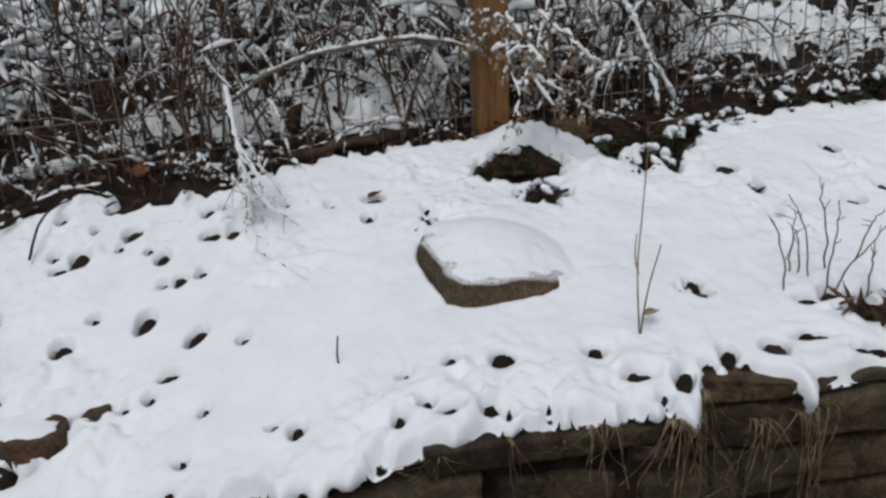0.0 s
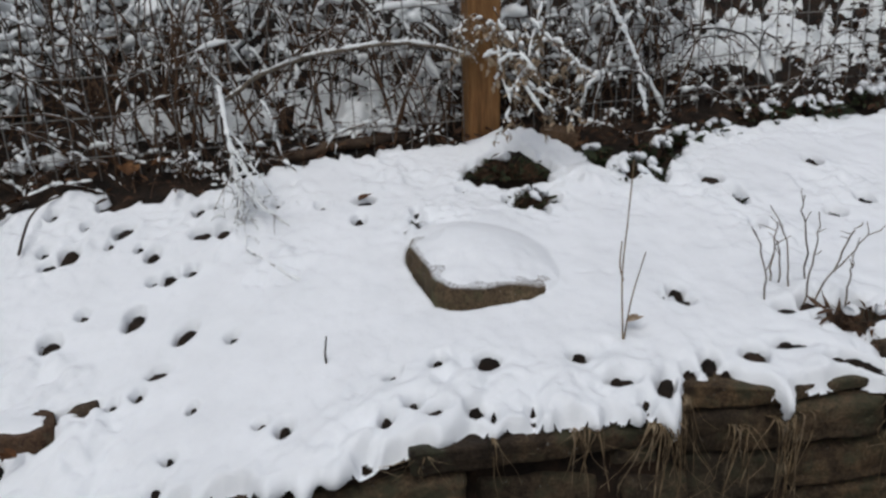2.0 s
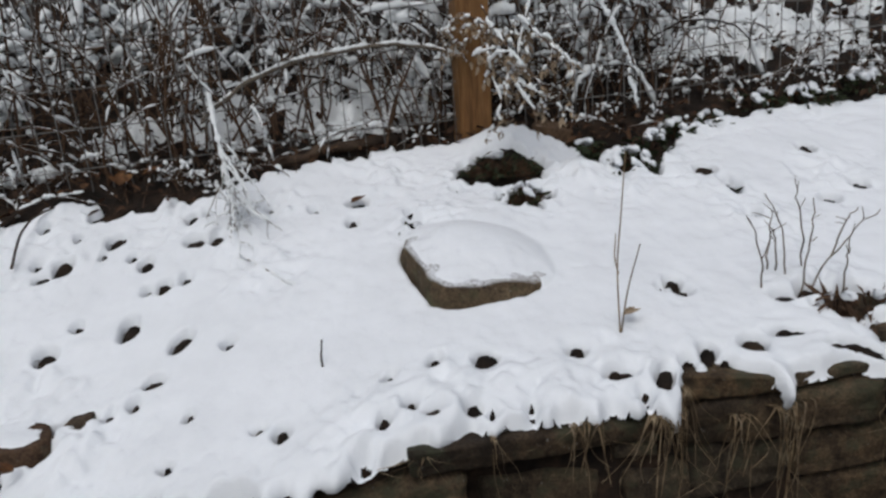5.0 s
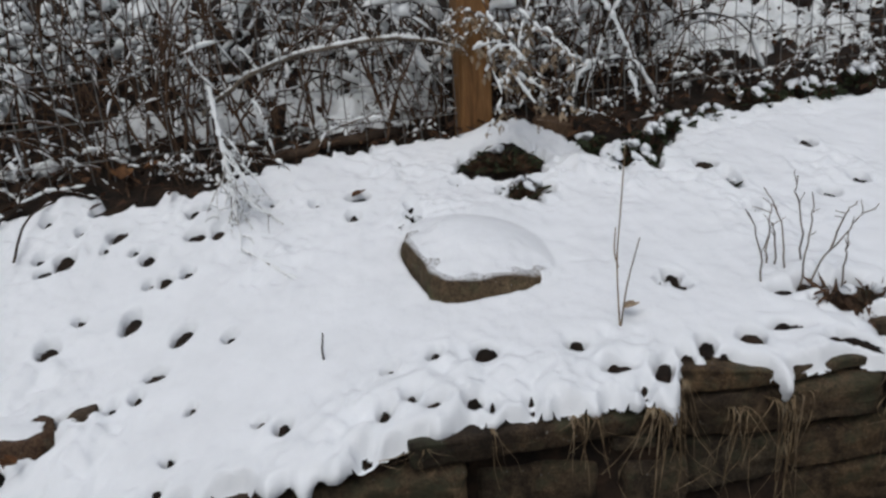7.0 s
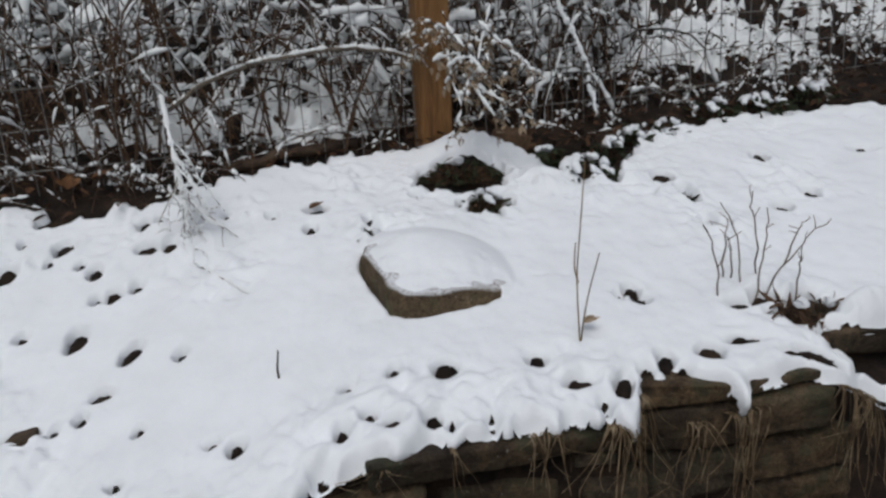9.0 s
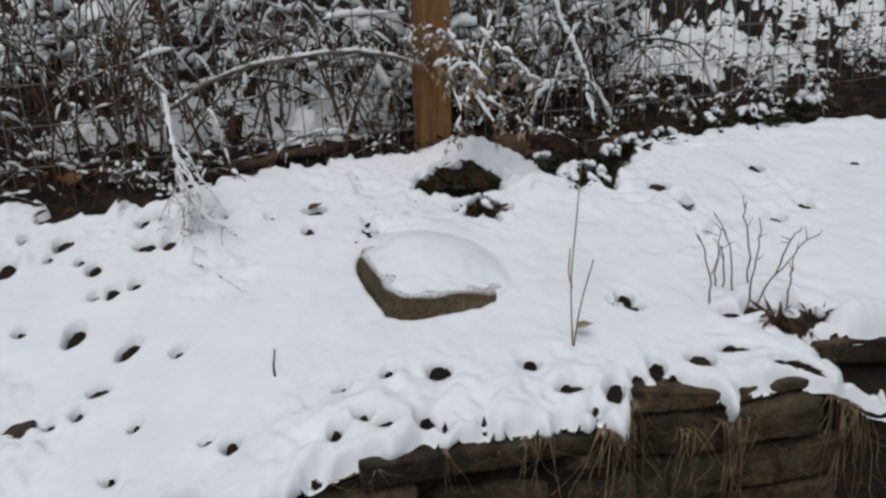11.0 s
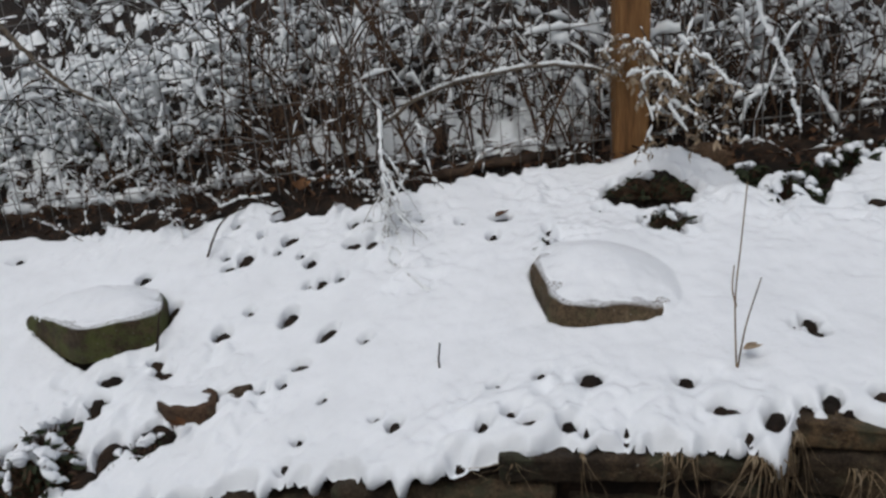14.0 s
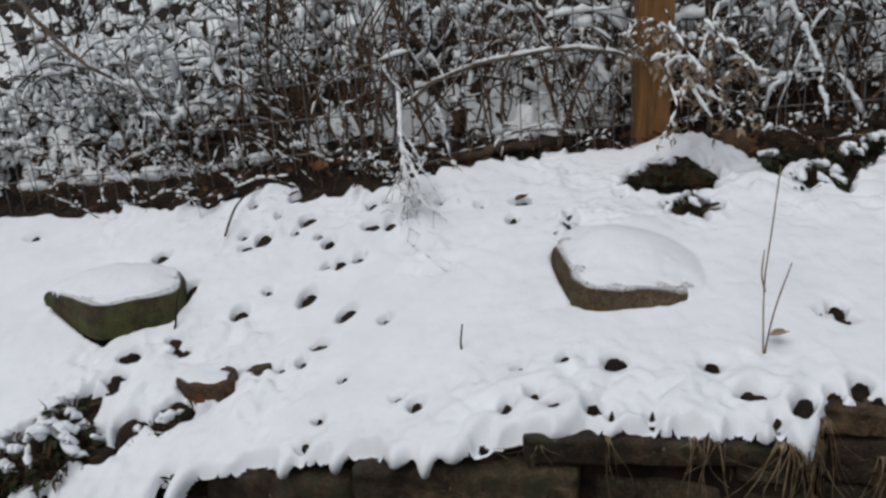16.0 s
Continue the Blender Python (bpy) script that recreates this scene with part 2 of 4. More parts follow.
LIP_X = [-3.0, -1.2, -0.63, -0.54, -0.33, -0.25, -0.12, -0.063, 0.0, 0.085, 0.23, 0.345, 0.385, 0.46, 0.53, 0.66, 0.72, 0.8, 0.95, 3.0]
LIP_Y = [0.70, 0.80, 0.895, 0.905, 0.897, 0.872, 0.866, 0.885, 0.899, 0.913, 0.921, 0.924, 0.985, 0.972, 0.955, 0.968, 0.95, 0.94, 0.95, 1.04]
BACK_X = [-3.0, -2.1, -1.37, -1.07, -0.88, -0.79, -0.68, -0.54, -0.44, -0.34, -0.22, -0.1, 0.1, 0.25, 0.35, 0.41, 0.5, 0.56, 0.62, 0.7, 0.8, 0.99, 1.26, 3.0]
BACK_Y = [1.5, 1.53, 1.6, 1.63, 1.70, 1.645, 1.68, 1.70, 1.765, 1.83, 1.86, 1.91, 1.90, 1.94, 1.92, 1.79, 1.68, 1.67, 1.8, 1.9, 1.955, 2.0, 2.02, 2.1]


def lip(x):
    """Where the bed ends at the top of the wall."""
    return np.interp(x, LIP_X, LIP_Y)


def outline_distance(poly, x, y):
    """Distance to a closed outline, negative inside."""
    best, inside = np.full(np.shape(x), 1e9), np.zeros(np.shape(x), bool)
    for (ax, ay), (bx, by) in zip(poly, poly[1:] + poly[:1]):
        ex, ey = bx - ax, by - ay
        f = np.clip(((x - ax) * ex + (y - ay) * ey) / (ex * ex + ey * ey), 0, 1)
        best = np.minimum(best, np.hypot(x - ax - f * ex, y - ay - f * ey))
        cross = ((ay > y) != (by > y)) & (x < ex * (y - ay) / (by - ay + 1e-12) + ax)
        inside ^= cross
    return np.where(inside, -best, best)


ROCKS, HOLES = {}, []


DOMES = {"resting": (0.043, 0.11, 1.42, 0.2, 0.23), "mossy": (0.02, -1.1, 1.3, 0.17, 0.1)}


def rock_plan(key, poly, height, sx=0.0, sy=0.1, bare=0.006, cap=0.018):
    """A rock in the bed: its outline, and the plane of its rim given at the outline's middle."""
    ROCKS[key] = (poly, height, sx, sy, bare, sum(p[0] for p in poly) / len(poly), sum(p[1] for p in poly) / len(poly), cap)


def rock_top(key, x, y):
    """The rim's plane, domed towards the middle where the rock bulges."""
    poly, height, sx, sy, _, cx, cy, _ = ROCKS[key]
    up, mx, my, wide, deep = DOMES.get(key, (0.0, cx, cy, 0.1, 0.1))
    bulge = np.clip(1 - ((x - mx) / wide) ** 2 - ((y - my) / deep) ** 2, 0, 1) ** 1.25
    return height + sx * (x - cx) + sy * (y - cy) + up * bulge


def hole(x, y, a, b, turn=0, deep=1.0):
    """A place where the snow has melted through, or dented where deep is low."""
    if deep >= 0.7 and max(a, b) < 0.0125 and y < np.interp(x, LIP_X, LIP_Y) + 0.13:
        a, b = 1.05 * a, 1.15 * b
    HOLES.append((x, y, a, b, radians(turn), deep))


rock_plan("resting", [(-0.062, 1.365), (-0.03, 1.275), (0.0, 1.205), (0.035, 1.186), (0.09, 1.196), (0.16, 1.212), (0.215, 1.24), (0.275, 1.32), (0.25, 1.45), (0.15, 1.55), (0.03, 1.53), (-0.045, 1.45)], 1.144, -0.13, 0.07, 0.010)
rock_plan("mossy", [(-1.29, 1.235), (-1.2, 1.205), (-1.12, 1.172), (-1.065, 1.155), (-0.99, 1.185), (-0.925, 1.222), (-0.935, 1.29), (-1.0, 1.36), (-1.15, 1.38), (-1.27, 1.33)], 1.072, 0.04, 0.12, 0.012, 0.015)
rock_plan("ledge", [(-0.812, 1.065), (-0.765, 1.042), (-0.70, 1.036), (-0.672, 1.055), (-0.672, 1.072), (-0.70, 1.105), (-0.79, 1.11)], 0.956, 0.06, 0.2, 0.004)
rock_plan("ledge_end", [(-0.66, 1.085), (-0.635, 1.076), (-0.612, 1.09), (-0.615, 1.12), (-0.65, 1.125)], 0.967, 0.06, 0.15, 0.003)
rock_plan("overhang", [(0.715, 1.075), (0.8, 1.045), (0.95, 1.05), (1.25, 1.08), (1.3, 1.2), (1.0, 1.24), (0.78, 1.16)], 1.09, 0.0, 0.1, 0.004, 0.044)
rock_plan("tan", [(0.295, 1.905), (0.34, 1.885), (0.385, 1.885), (0.4, 1.92), (0.36, 1.96), (0.3, 1.95)], 1.338, -0.1, 0.2, 0.02)

hole(0.958, 1.734, 0.010, 0.018, 0, 1.0)
hole(0.701, 1.581, 0.011, 0.030, 0, 1.0)
hole(0.691, 1.434, 0.008, 0.014, 0, 1.0)
hole(0.446, 1.222, 0.009, 0.008, 0, 1.0)
hole(0.453, 1.190, 0.008, 0.008, 0, 1.0)
hole(0.420, 1.207, 0.004, 0.007, 0, 1.0)
hole(0.230, 1.054, 0.009, 0.006, 0, 1.0)
hole(0.079, 1.052, 0.013, 0.008, 0, 1.0)
hole(-0.005, 1.055, 0.006, 0.008, 0, 1.0)
hole(-0.081, 1.036, 0.006, 0.005, 0, 1.0)
hole(0.055, 0.984, 0.008, 0.004, 0, 0.5)
hole(-0.011, 0.945, 0.012, 0.005, 0, 1.0)
hole(0.049, 0.945, 0.008, 0.005, 0, 1.0)
hole(0.078, 0.935, 0.004, 0.006, 0, 1.0)
hole(0.138, 0.936, 0.005, 0.006, 0, 1.0)
hole(0.045, 0.917, 0.007, 0.004, 0, 1.0)
hole(-0.045, 0.965, 0.006, 0.005, 0, 1.0)
hole(-0.016, 0.971, 0.006, 0.004, 0, 0.6)
hole(-0.087, 0.945, 0.006, 0.006, 0, 1.0)
hole(-0.115, 0.884, 0.009, 0.006, 0, 1.0)
hole(-0.251, 0.972, 0.007, 0.007, 0, 1.0)
hole(-0.293, 0.995, 0.006, 0.004, 0, 0.7)
hole(-0.429, 1.067, 0.005, 0.005, 0, 0.7)
hole(-0.543, 1.119, 0.005, 0.007, 0, 1.0)
hole(-0.520, 1.160, 0.013, 0.007, 0, 1.0)
hole(-0.583, 1.105, 0.005, 0.007, 0, 0.7)
hole(-0.760, 1.253, 0.013, 0.011, 0, 1.0)
hole(-0.610, 1.298, 0.011, 0.017, 0, 1.0)
hole(-0.492, 1.243, 0.010, 0.016, -35, 1.0)
hole(-0.392, 1.213, 0.007, 0.006, 0, 1.0)
hole(-0.720, 1.316, 0.005, 0.004, 0, 0.7)
hole(-0.572, 1.402, 0.010, 0.013, 0, 1.0)
hole(-0.604, 1.397, 0.006, 0.007, 0, 1.0)
hole(-0.528, 1.418, 0.007, 0.009, 0, 1.0)
hole(-0.632, 1.479, 0.008, 0.011, 0, 1.0)
hole(-0.669, 1.503, 0.005, 0.007, 0, 1.0)
hole(-0.822, 1.488, 0.013, 0.017, 0, 1.0)
hole(-0.855, 1.462, 0.012, 0.007, 0, 1.0)
hole(-0.882, 1.502, 0.008, 0.006, 0, 1.0)
hole(-0.740, 1.517, 0.005, 0.006, 0, 1.0)
hole(-0.723, 1.559, 0.014, 0.013, 0, 1.0)
hole(-0.816, 1.578, 0.006, 0.006, 0, 1.0)
hole(-0.904, 1.608, 0.010, 0.007, 0, 1.0)
hole(-0.536, 1.532, 0.016, 0.009, 0, 1.0)
hole(-0.489, 1.537, 0.011, 0.013, 0, 1.0)
hole(-0.561, 1.618, 0.010, 0.008, 0, 1.0)
hole(-0.532, 1.627, 0.008, 0.008, 0, 1.0)
hole(-0.379, 1.625, 0.006, 0.007, 0, 1.0)
hole(-0.338, 1.629, 0.005, 0.005, 0, 0.6)
hole(-0.270, 1.601, 0.007, 0.008, 0, 1.0)
hole(-0.306, 1.599, 0.005, 0.005, 0, 0.6)
hole(-0.349, 1.796, 0.007, 0.006, 0, 1.0)
hole(-0.177, 1.535, 0.007, 0.010, 0, 1.0)
hole(-0.171, 1.614, 0.015, 0.011, 0, 1.0)
hole(0.065, 1.645, 0.007, 0.007, 0, 1.0)
hole(-0.038, 1.501, 0.009, 0.020, 30, 1.0)
hole(0.316, 1.505, 0.009, 0.008, 0, 0.5)
hole(0.301, 1.527, 0.005, 0.007, 0, 0.5)
hole(0.313, 0.944, 0.005, 0.007, 0, 1.0)
hole(0.294, 0.991, 0.009, 0.004, 0, 1.0)
hole(0.273, 0.978, 0.004, 0.004, 0, 0.6)
for px, py, pa, pb, deep in [
    (0.400, 1.009, 0.006, 0.005, 1), (0.433, 1.011, 0.005, 0.007, 1), (0.457, 1.003, 0.006, 0.004, 1), (0.513, 1.035, 0.008, 0.005, 1),
    (0.584, 1.054, 0.018, 0.006, 1), (0.640, 1.010, 0.008, 0.004, 1), (-0.047, 0.970, 0.005, 0.004, 1), (0.281, 0.992, 0.011, 0.005, 0.75),
    (0.241, 0.975, 0.006, 0.006, 0.6), (1.078, 1.591, 0.009, 0.006, 0.5), (1.109, 1.572, 0.006, 0.009, 0.6), (1.134, 1.555, 0.006, 0.012, 0.6), (0.673, 1.663, 0.016, 0.014, 0.75),
    (0.419, 1.386, 0.009, 0.010, 0.5), (-0.119, 1.541, 0.007, 0.011, 0.6), (-0.047, 1.551, 0.006, 0.010, 0.8), (-0.082, 1.640, 0.011, 0.015, 0.5)]:
    hole(px, py, pa, pb, 0, deep)
for px, py, pa, pb, turn in [(0.12, 1.735, 0.035, 0.035, 0), (0.24, 1.745, 0.04, 0.045, 0), (0.18, 1.70, 0.05, 0.02, 0)]:
    hole(px, py, pa, pb, turn, 1)
pits = random.Random(12)
for _ in range(56):
    hole(pits.uniform(-0.4, 1.5), pits.uniform(1.42, 1.9), pits.uniform(0.004, 0.008), pits.uniform(0.003, 0.007), pits.uniform(0, 90), pits.choice((0.35, 0.45, 0.6, 0.6)))
for _ in range(24):
    hole(pits.uniform(-1.25, -0.5), pits.uniform(0.95, 1.62), pits.uniform(0.004, 0.009), pits.uniform(0.003, 0.007), pits.uniform(0, 90), pits.choice((0.35, 0.5, 0.6)))
hole(-1.016, 0.99, 0.032, 0.026, 0, 1.0)
hole(-0.985, 0.915, 0.05, 0.03, 20, 1.0)
hole(-0.885, 0.91, 0.02, 0.014, 30, 1.0)
hole(-0.848, 0.966, 0.02, 0.012, 40, 1.0)
hole(-0.80, 0.994, 0.012, 0.014, 30, 1.0)
hole(-0.762, 1.008, 0.016, 0.016, 0, 1.0)
hole(-0.97, 1.115, 0.016, 0.006, 0, 1.0)
hole(-0.956, 1.066, 0.012, 0.006, 30, 1.0)
hole(-0.957, 1.039, 0.012, 0.005, 0, 1.0)
hole(-0.928, 1.285, 0.006, 0.02, 0, 1.0)
hole(-0.885, 1.175, 0.012, 0.006, 0, 1.0)
hole(-0.865, 1.15, 0.008, 0.005, 0, 1.0)
hole(-0.45, 0.925, 0.007, 0.005, 0, 1.0)
hole(0.256, 1.000, 0.004, 0.004, 0, 0.6)
hole(0.336, 0.985, 0.004, 0.004, 0, 0.6)
hole(-0.442, 0.973, 0.005, 0.004, 0, 0.7)
hole(-0.562, 1.004, 0.005, 0.004, 0, 0.5)
hole(0.190, 0.980, 0.004, 0.004, 0, 0.6)
hole(0.879, 1.478, 0.008, 0.010, 0, 1.0)
hole(0.351, 1.129, 0.010, 0.008, 0, 0.6)
hole(-0.240, 0.982, 0.015, 0.006, 0, 0.25)
hole(-0.269, 1.042, 0.022, 0.013, 0, 0.2)
hole(0.554, 1.360, 0.007, 0.007, 0, 0.4)
hole(0.335, 1.280, 0.009, 0.005, 0, 0.4)
hole(0.287, 1.285, 0.010, 0.004, 0, 0.4)
hole(-0.288, 1.338, 0.014, 0.010, 0, 0.4)
hole(-0.256, 1.312, 0.010, 0.009, 0, 0.5)
hole(0.978, 1.529, 0.012, 0.014, 0, 1.0)
hole(0.883, 1.480, 0.010, 0.012, 0, 1.0)
hole(0.884, 1.561, 0.006, 0.009, 0, 0.6)
hole(0.894, 1.438, 0.007, 0.008, 0, 0.6)
hole(1.109, 1.573, 0.009, 0.013, 0, 0.5)
hole(1.088, 1.512, 0.007, 0.009, 0, 0.5)
hole(1.038, 1.347, 0.008, 0.016, 0, 0.5)
hole(0.517, 1.034, 0.012, 0.011, 0, 1.0)
hole(0.441, 1.032, 0.007, 0.007, 0, 1.0)
hole(0.401, 1.008, 0.006, 0.006, 0, 1.0)
hole(0.592, 1.091, 0.020, 0.007, 0, 0.5)
hole(1.069, 1.703, 0.009, 0.007, 0, 0.4)
hole(1.226, 1.774, 0.007, 0.012, 0, 0.6)
hole(1.235, 1.737, 0.010, 0.012, 0, 1.0)
hole(-1.545, 1.477, 0.009, 0.009, 0, 0.7)
hole(-1.080, 1.418, 0.012, 0.011, 0, 1.0)
hole(-0.720, 1.318, 0.007, 0.006, 0, 0.7)
hole(-0.956, 1.123, 0.011, 0.006, 0, 1.0)
hole(-0.968, 1.072, 0.010, 0.007, 0, 1.0)
hole(-0.957, 1.039, 0.010, 0.007, 0, 1.0)
hole(-0.861, 0.965, 0.016, 0.019, 0, 1)
hole(-0.777, 1.008, 0.021, 0.023, 30, 1)
hole(-0.775, 0.984, 0.010, 0.007, 0, 1.0)
hole(-0.948, 0.848, 0.010, 0.006, 0, 1.0)
hole(-0.719, 0.871, 0.008, 0.022, -20, 0.7)
hole(-0.831, 0.855, 0.006, 0.017, -20, 0.5)
hole(-0.934, 1.326, 0.009, 0.009, 0, 1.0)
hole(-0.876, 1.173, 0.007, 0.007, 0, 1.0)
hole(-0.837, 1.145, 0.008, 0.007, 0, 1.0)
hole(-0.749, 1.165, 0.025, 0.005, 0, 0.4)
hole(-1.002, 0.977, 0.033, 0.049, 0, 1.0)
hole(-1.040, 0.906, 0.045, 0.054, 0, 1.0)
hole(-1.062, 0.869, 0.038, 0.060, 0, 1.0)
hole(-0.922, 0.929, 0.013, 0.022, 0, 1.0)
hole(-0.648, 1.10, 0.026, 0.006, 8, 1.0)
hole(-0.681, 1.045, 0.013, 0.008, 0, 1.0)
hole(0.19, 1.755, 0.06, 0.05, 0, 1.0)
hole(0.140, 1.700, 0.016, 0.020, 0, 1.0)
hole(0.222, 1.590, 0.038, 0.034, 0, 1.0)
hole(0.930, 1.025, 0.120, 0.030, 0, 1.0)
hole(0.735, 1.130, 0.036, 0.030, -20, 1.0)
hole(0.625, 1.153, 0.016, 0.007, -10, 1.0)
hole(0.672, 1.165, 0.012, 0.008, 0, 1.0)
hole(0.680, 1.000, 0.024, 0.009, -30, 1.0)
hole(0.590, 1.052, 0.018, 0.004, -15, 1.0)
hole(0.515, 1.035, 0.010, 0.008, 0, 1.0)
hole(0.354, 0.978, 0.009, 0.016, -30, 1.0)


# ---- ground: one sheet of soil, from the lawn below the wall up to the hill ----
def spaced(fine_from, fine_to, fine, far, grow=1.35):
    mid = list(np.arange(fine_from, fine_to, fine))
    low, high, gap = [], [], fine
    while (low[-1] if low else fine_from) > -far:
        gap *= grow
        low.append((low[-1] if low else fine_from) - gap)
    gap = fine
    while (high[-1] if high else mid[-1]) < far:
        gap *= grow
        high.append((high[-1] if high else mid[-1]) + gap)
    return np.array(low[::-1] + mid + high)


def melt(x, y):
    """How far inside the snow a place is, in metres (negative: bare), and how much the snow is dented there."""
    free, dent = np.full(np.shape(x), 9.0), np.zeros(np.shape(x))
    ragged = fbm(x * 75, y * 75, 21, 3) - 0.5
    torn = fbm(x * 32, y * 32, 23, 3) - 0.5
    for hx, hy, a, b, turn, deep in HOLES:
        c, s = math.cos(turn), math.sin(turn)
        u, v = (x - hx) * c + (y - hy) * s, (y - hy) * c - (x - hx) * s
        r = np.sqrt((u / a) ** 2 + (v / b) ** 2)
        if deep >= 0.7:
            free = np.minimum(free, (r - (1.7 if max(a, b) < 0.0125 else 1.5)) * min(a, b) * 1.1 + ragged * min(0.04, (1.5 if max(a, b) > 0.016 else 0.8) * min(a, b)) + (0.06 * torn if min(a, b) > 0.018 else 0.0))
        dent = np.maximum(dent, (0.22 if deep >= 0.7 else deep) * np.exp(-0.5 * r * r))
    return free, dent


xs = spaced(-2.1, 2.1, 0.006, 120, 1.5)
vs = spaced(-0.02, 1.3, 0.006, 120, 1.5)
vs = np.concatenate([vs[vs < 1.29], 1.29 + np.cumsum(0.006 * 1.05 ** np.arange(1, 145))])
X, V = np.meshgrid(xs, vs)
Y = lip(X) + V
CLOD = np.zeros(X.shape)
for hx, hy, a, b, turn, deep in HOLES:
    c, s = math.cos(turn), math.sin(turn)
    r2 = (((X - hx) * c + (Y - hy) * s) / a) ** 2 + (((Y - hy) * c - (X - hx) * s) / b) ** 2
    if deep >= 0.7:
        CLOD = np.maximum(CLOD, np.clip(2.3 - r2, 0, 1) ** 0.4 * (1.0 if max(a, b) < 0.03 else 0.3))
Z = np.where(V < 0.028, 0.0, bank(X, np.clip(Y, 0, None)) - 0.027 + 0.0165 * CLOD + 0.003 * CLOD * (V < 0.15) + (0.006 + 0.006 * CLOD) * (fbm(X * 60, Y * 60, 2, 3) - 0.5))
ground = new("ground", quad_mesh("ground", np.stack([X, Y, Z], -1), sheet_quads(*X.shape), SOIL))
tagged(ground, "dark brown soil and leaf mould of the bank", "ground", kind="structure")

# ---- snow on the bed: round-edged, melted through over leaves and stones, hanging over the wall ----
FINGERS = [(-0.60, 0.012, 0.014), (-0.48, 0.03, 0.014), (-0.42, 0.008, 0.014), (-0.375, 0.03, 0.014), (-0.255, 0.016, 0.018), (-0.205, 0.04, 0.012), (-0.16, 0.016, 0.02), (-0.10, 0.01, 0.012),
           (0.0, 0.008, 0.018), (0.075, 0.012, 0.010), (0.16, 0.012, 0.010), (0.232, 0.022, 0.012), (0.29, 0.016, 0.014), (0.335, 0.018, 0.012), (0.357, 0.05, 0.011),
           (0.532, 0.05, 0.011), (0.60, 0.008, 0.016)]
LUMPY = [(0.75, 1.9), (0.9, 1.97), (1.2, 1.98), (1.35, 2.0), (1.5, 2.03), (-1.3, 1.56), (-1.1, 1.58), (0.18, 1.75), (0.22, 1.6), (0.1, 1.72), (0.5, 1.7), (0.6, 1.75), (0.62, 1.6), (0.8, 1.9), (0.0, 1.52), (1.1, 1.95), (-0.9, 1.02), (-0.7, 1.05), (0.72, 1.18), (-0.95, 1.6), (-0.85, 1.5), (-0.35, 1.4), (0.3, 0.98), (0.15, 0.95), (-1.0, 1.08), (-0.75, 1.15), (-0.6, 1.02), (0.95, 1.6), (0.7, 1.4), (-0.45, 1.55), (-0.6, 1.6), (0.05, 0.98), (-0.1, 0.95), (0.35, 1.7), (0.25, 1.85), (-0.1, 1.75), (-0.93, 1.12), (-1.05, 1.1), (-0.83, 1.17), (-1.0, 1.02), (-0.88, 1.0), (-0.4, 1.62), (0.45, 1.6)]


def snow_edge(x):
    """How far the snow stops behind the lip; on the left it runs on down the slope."""
    e = 0.004 + 0.010 * step(0.38, 0.4, x) * (1 - step(0.6, 0.66, x))
    e = e + 0.03 * np.clip(value_noise(x * 21, x * 0 + 0.5, 8) - 0.5, 0, 1) + 0.022 * step(0.70, 0.76, x) + 0.010 * (fbm(x * 50, x * 0 + 0.5, 18, 2) - 0.5)
    e = np.where(x < -0.64, e, np.maximum(e, -0.003))
    for at, long, w in FINGERS:
        e = e - (0.003 + long) * np.exp(-np.abs((x - at) / (1.15 * w)) ** 2.6)
    return np.where(x < -0.64, e - 0.36 * (1 - step(-0.74, -0.65, x)), e)


def softened(field, rounds):
    for _ in range(rounds):
        p = np.pad(field, 1, mode="edge")
        field = (p[:-2, 1:-1] + p[2:, 1:-1] + p[1:-1, :-2] + p[1:-1, 2:] + 2 * p[1:-1, 1:-1]) / 6
    return field


xs = np.concatenate([np.arange(-6.0, -2.3, 0.05), np.arange(-2.3, -1.45, 0.012), np.arange(-1.45, 1.1, 0.004), np.arange(1.1, 2.1, 0.012), np.arange(2.1, 6.0, 0.05)])
vs = np.concatenate([np.arange(-0.36, -0.092, 0.012), np.arange(-0.092, 0, 0.004), np.arange(0, 1.08, 0.004), np.arange(1.08, 1.3, 0.01)])
X, V = np.meshgrid(xs, vs)
Y = lip(X) + np.maximum(V, 0)
free, dent = melt(X, Y)
free = np.where((V < 0) & (free > 0), 9.0, free)
base = bank(X, Y) - 0.019
cap = np.full(X.shape, 0.018)
edge = snow_edge(X)
free = np.minimum(free, V - edge)
back = np.interp(X, BACK_X, BACK_Y) + 0.08 * (fbm(X * 16, Y * 16, 30, 3) - 0.5) + 0.09 * (fbm(X * 45, Y * 45, 31, 3) - 0.5)
free = np.minimum(free, back - Y)
inside, crest = np.zeros(X.shape, bool), np.full(X.shape, -9.0)
for key, (poly, _, _, _, bare, _, _, cap_deep) in ROCKS.items():
    d, top = outline_distance(poly, X, Y), rock_top(key, X, Y)
    speckle = np.clip(fbm(X * 55, Y * 55, 17, 2) - 0.45, 0, 1) * (0.06 if key in ("resting", "mossy") else 0.02)
    proud = top - base
    rim = np.where(d < 0, -d - bare - speckle, d - 0.001)
    if key in DOMES:
        rim = rim + np.clip((0.044 if key == "resting" else 0.075) - proud, 0, 0.03)
    free = np.where((proud > 0.03) & (V >= 0), np.minimum(free, rim), free)
    cap = np.where(d < 0.06, 0.003 + cap_deep * np.clip((proud - 0.018) / 0.03, 0, 1), cap)
    crest = np.where(((d < 0) | ((d < 0.06) & (proud <= 0.03))) & (V >= 0), top - 1.2 * np.clip(d, 0, None), crest)
    inside = inside | (d < 0)
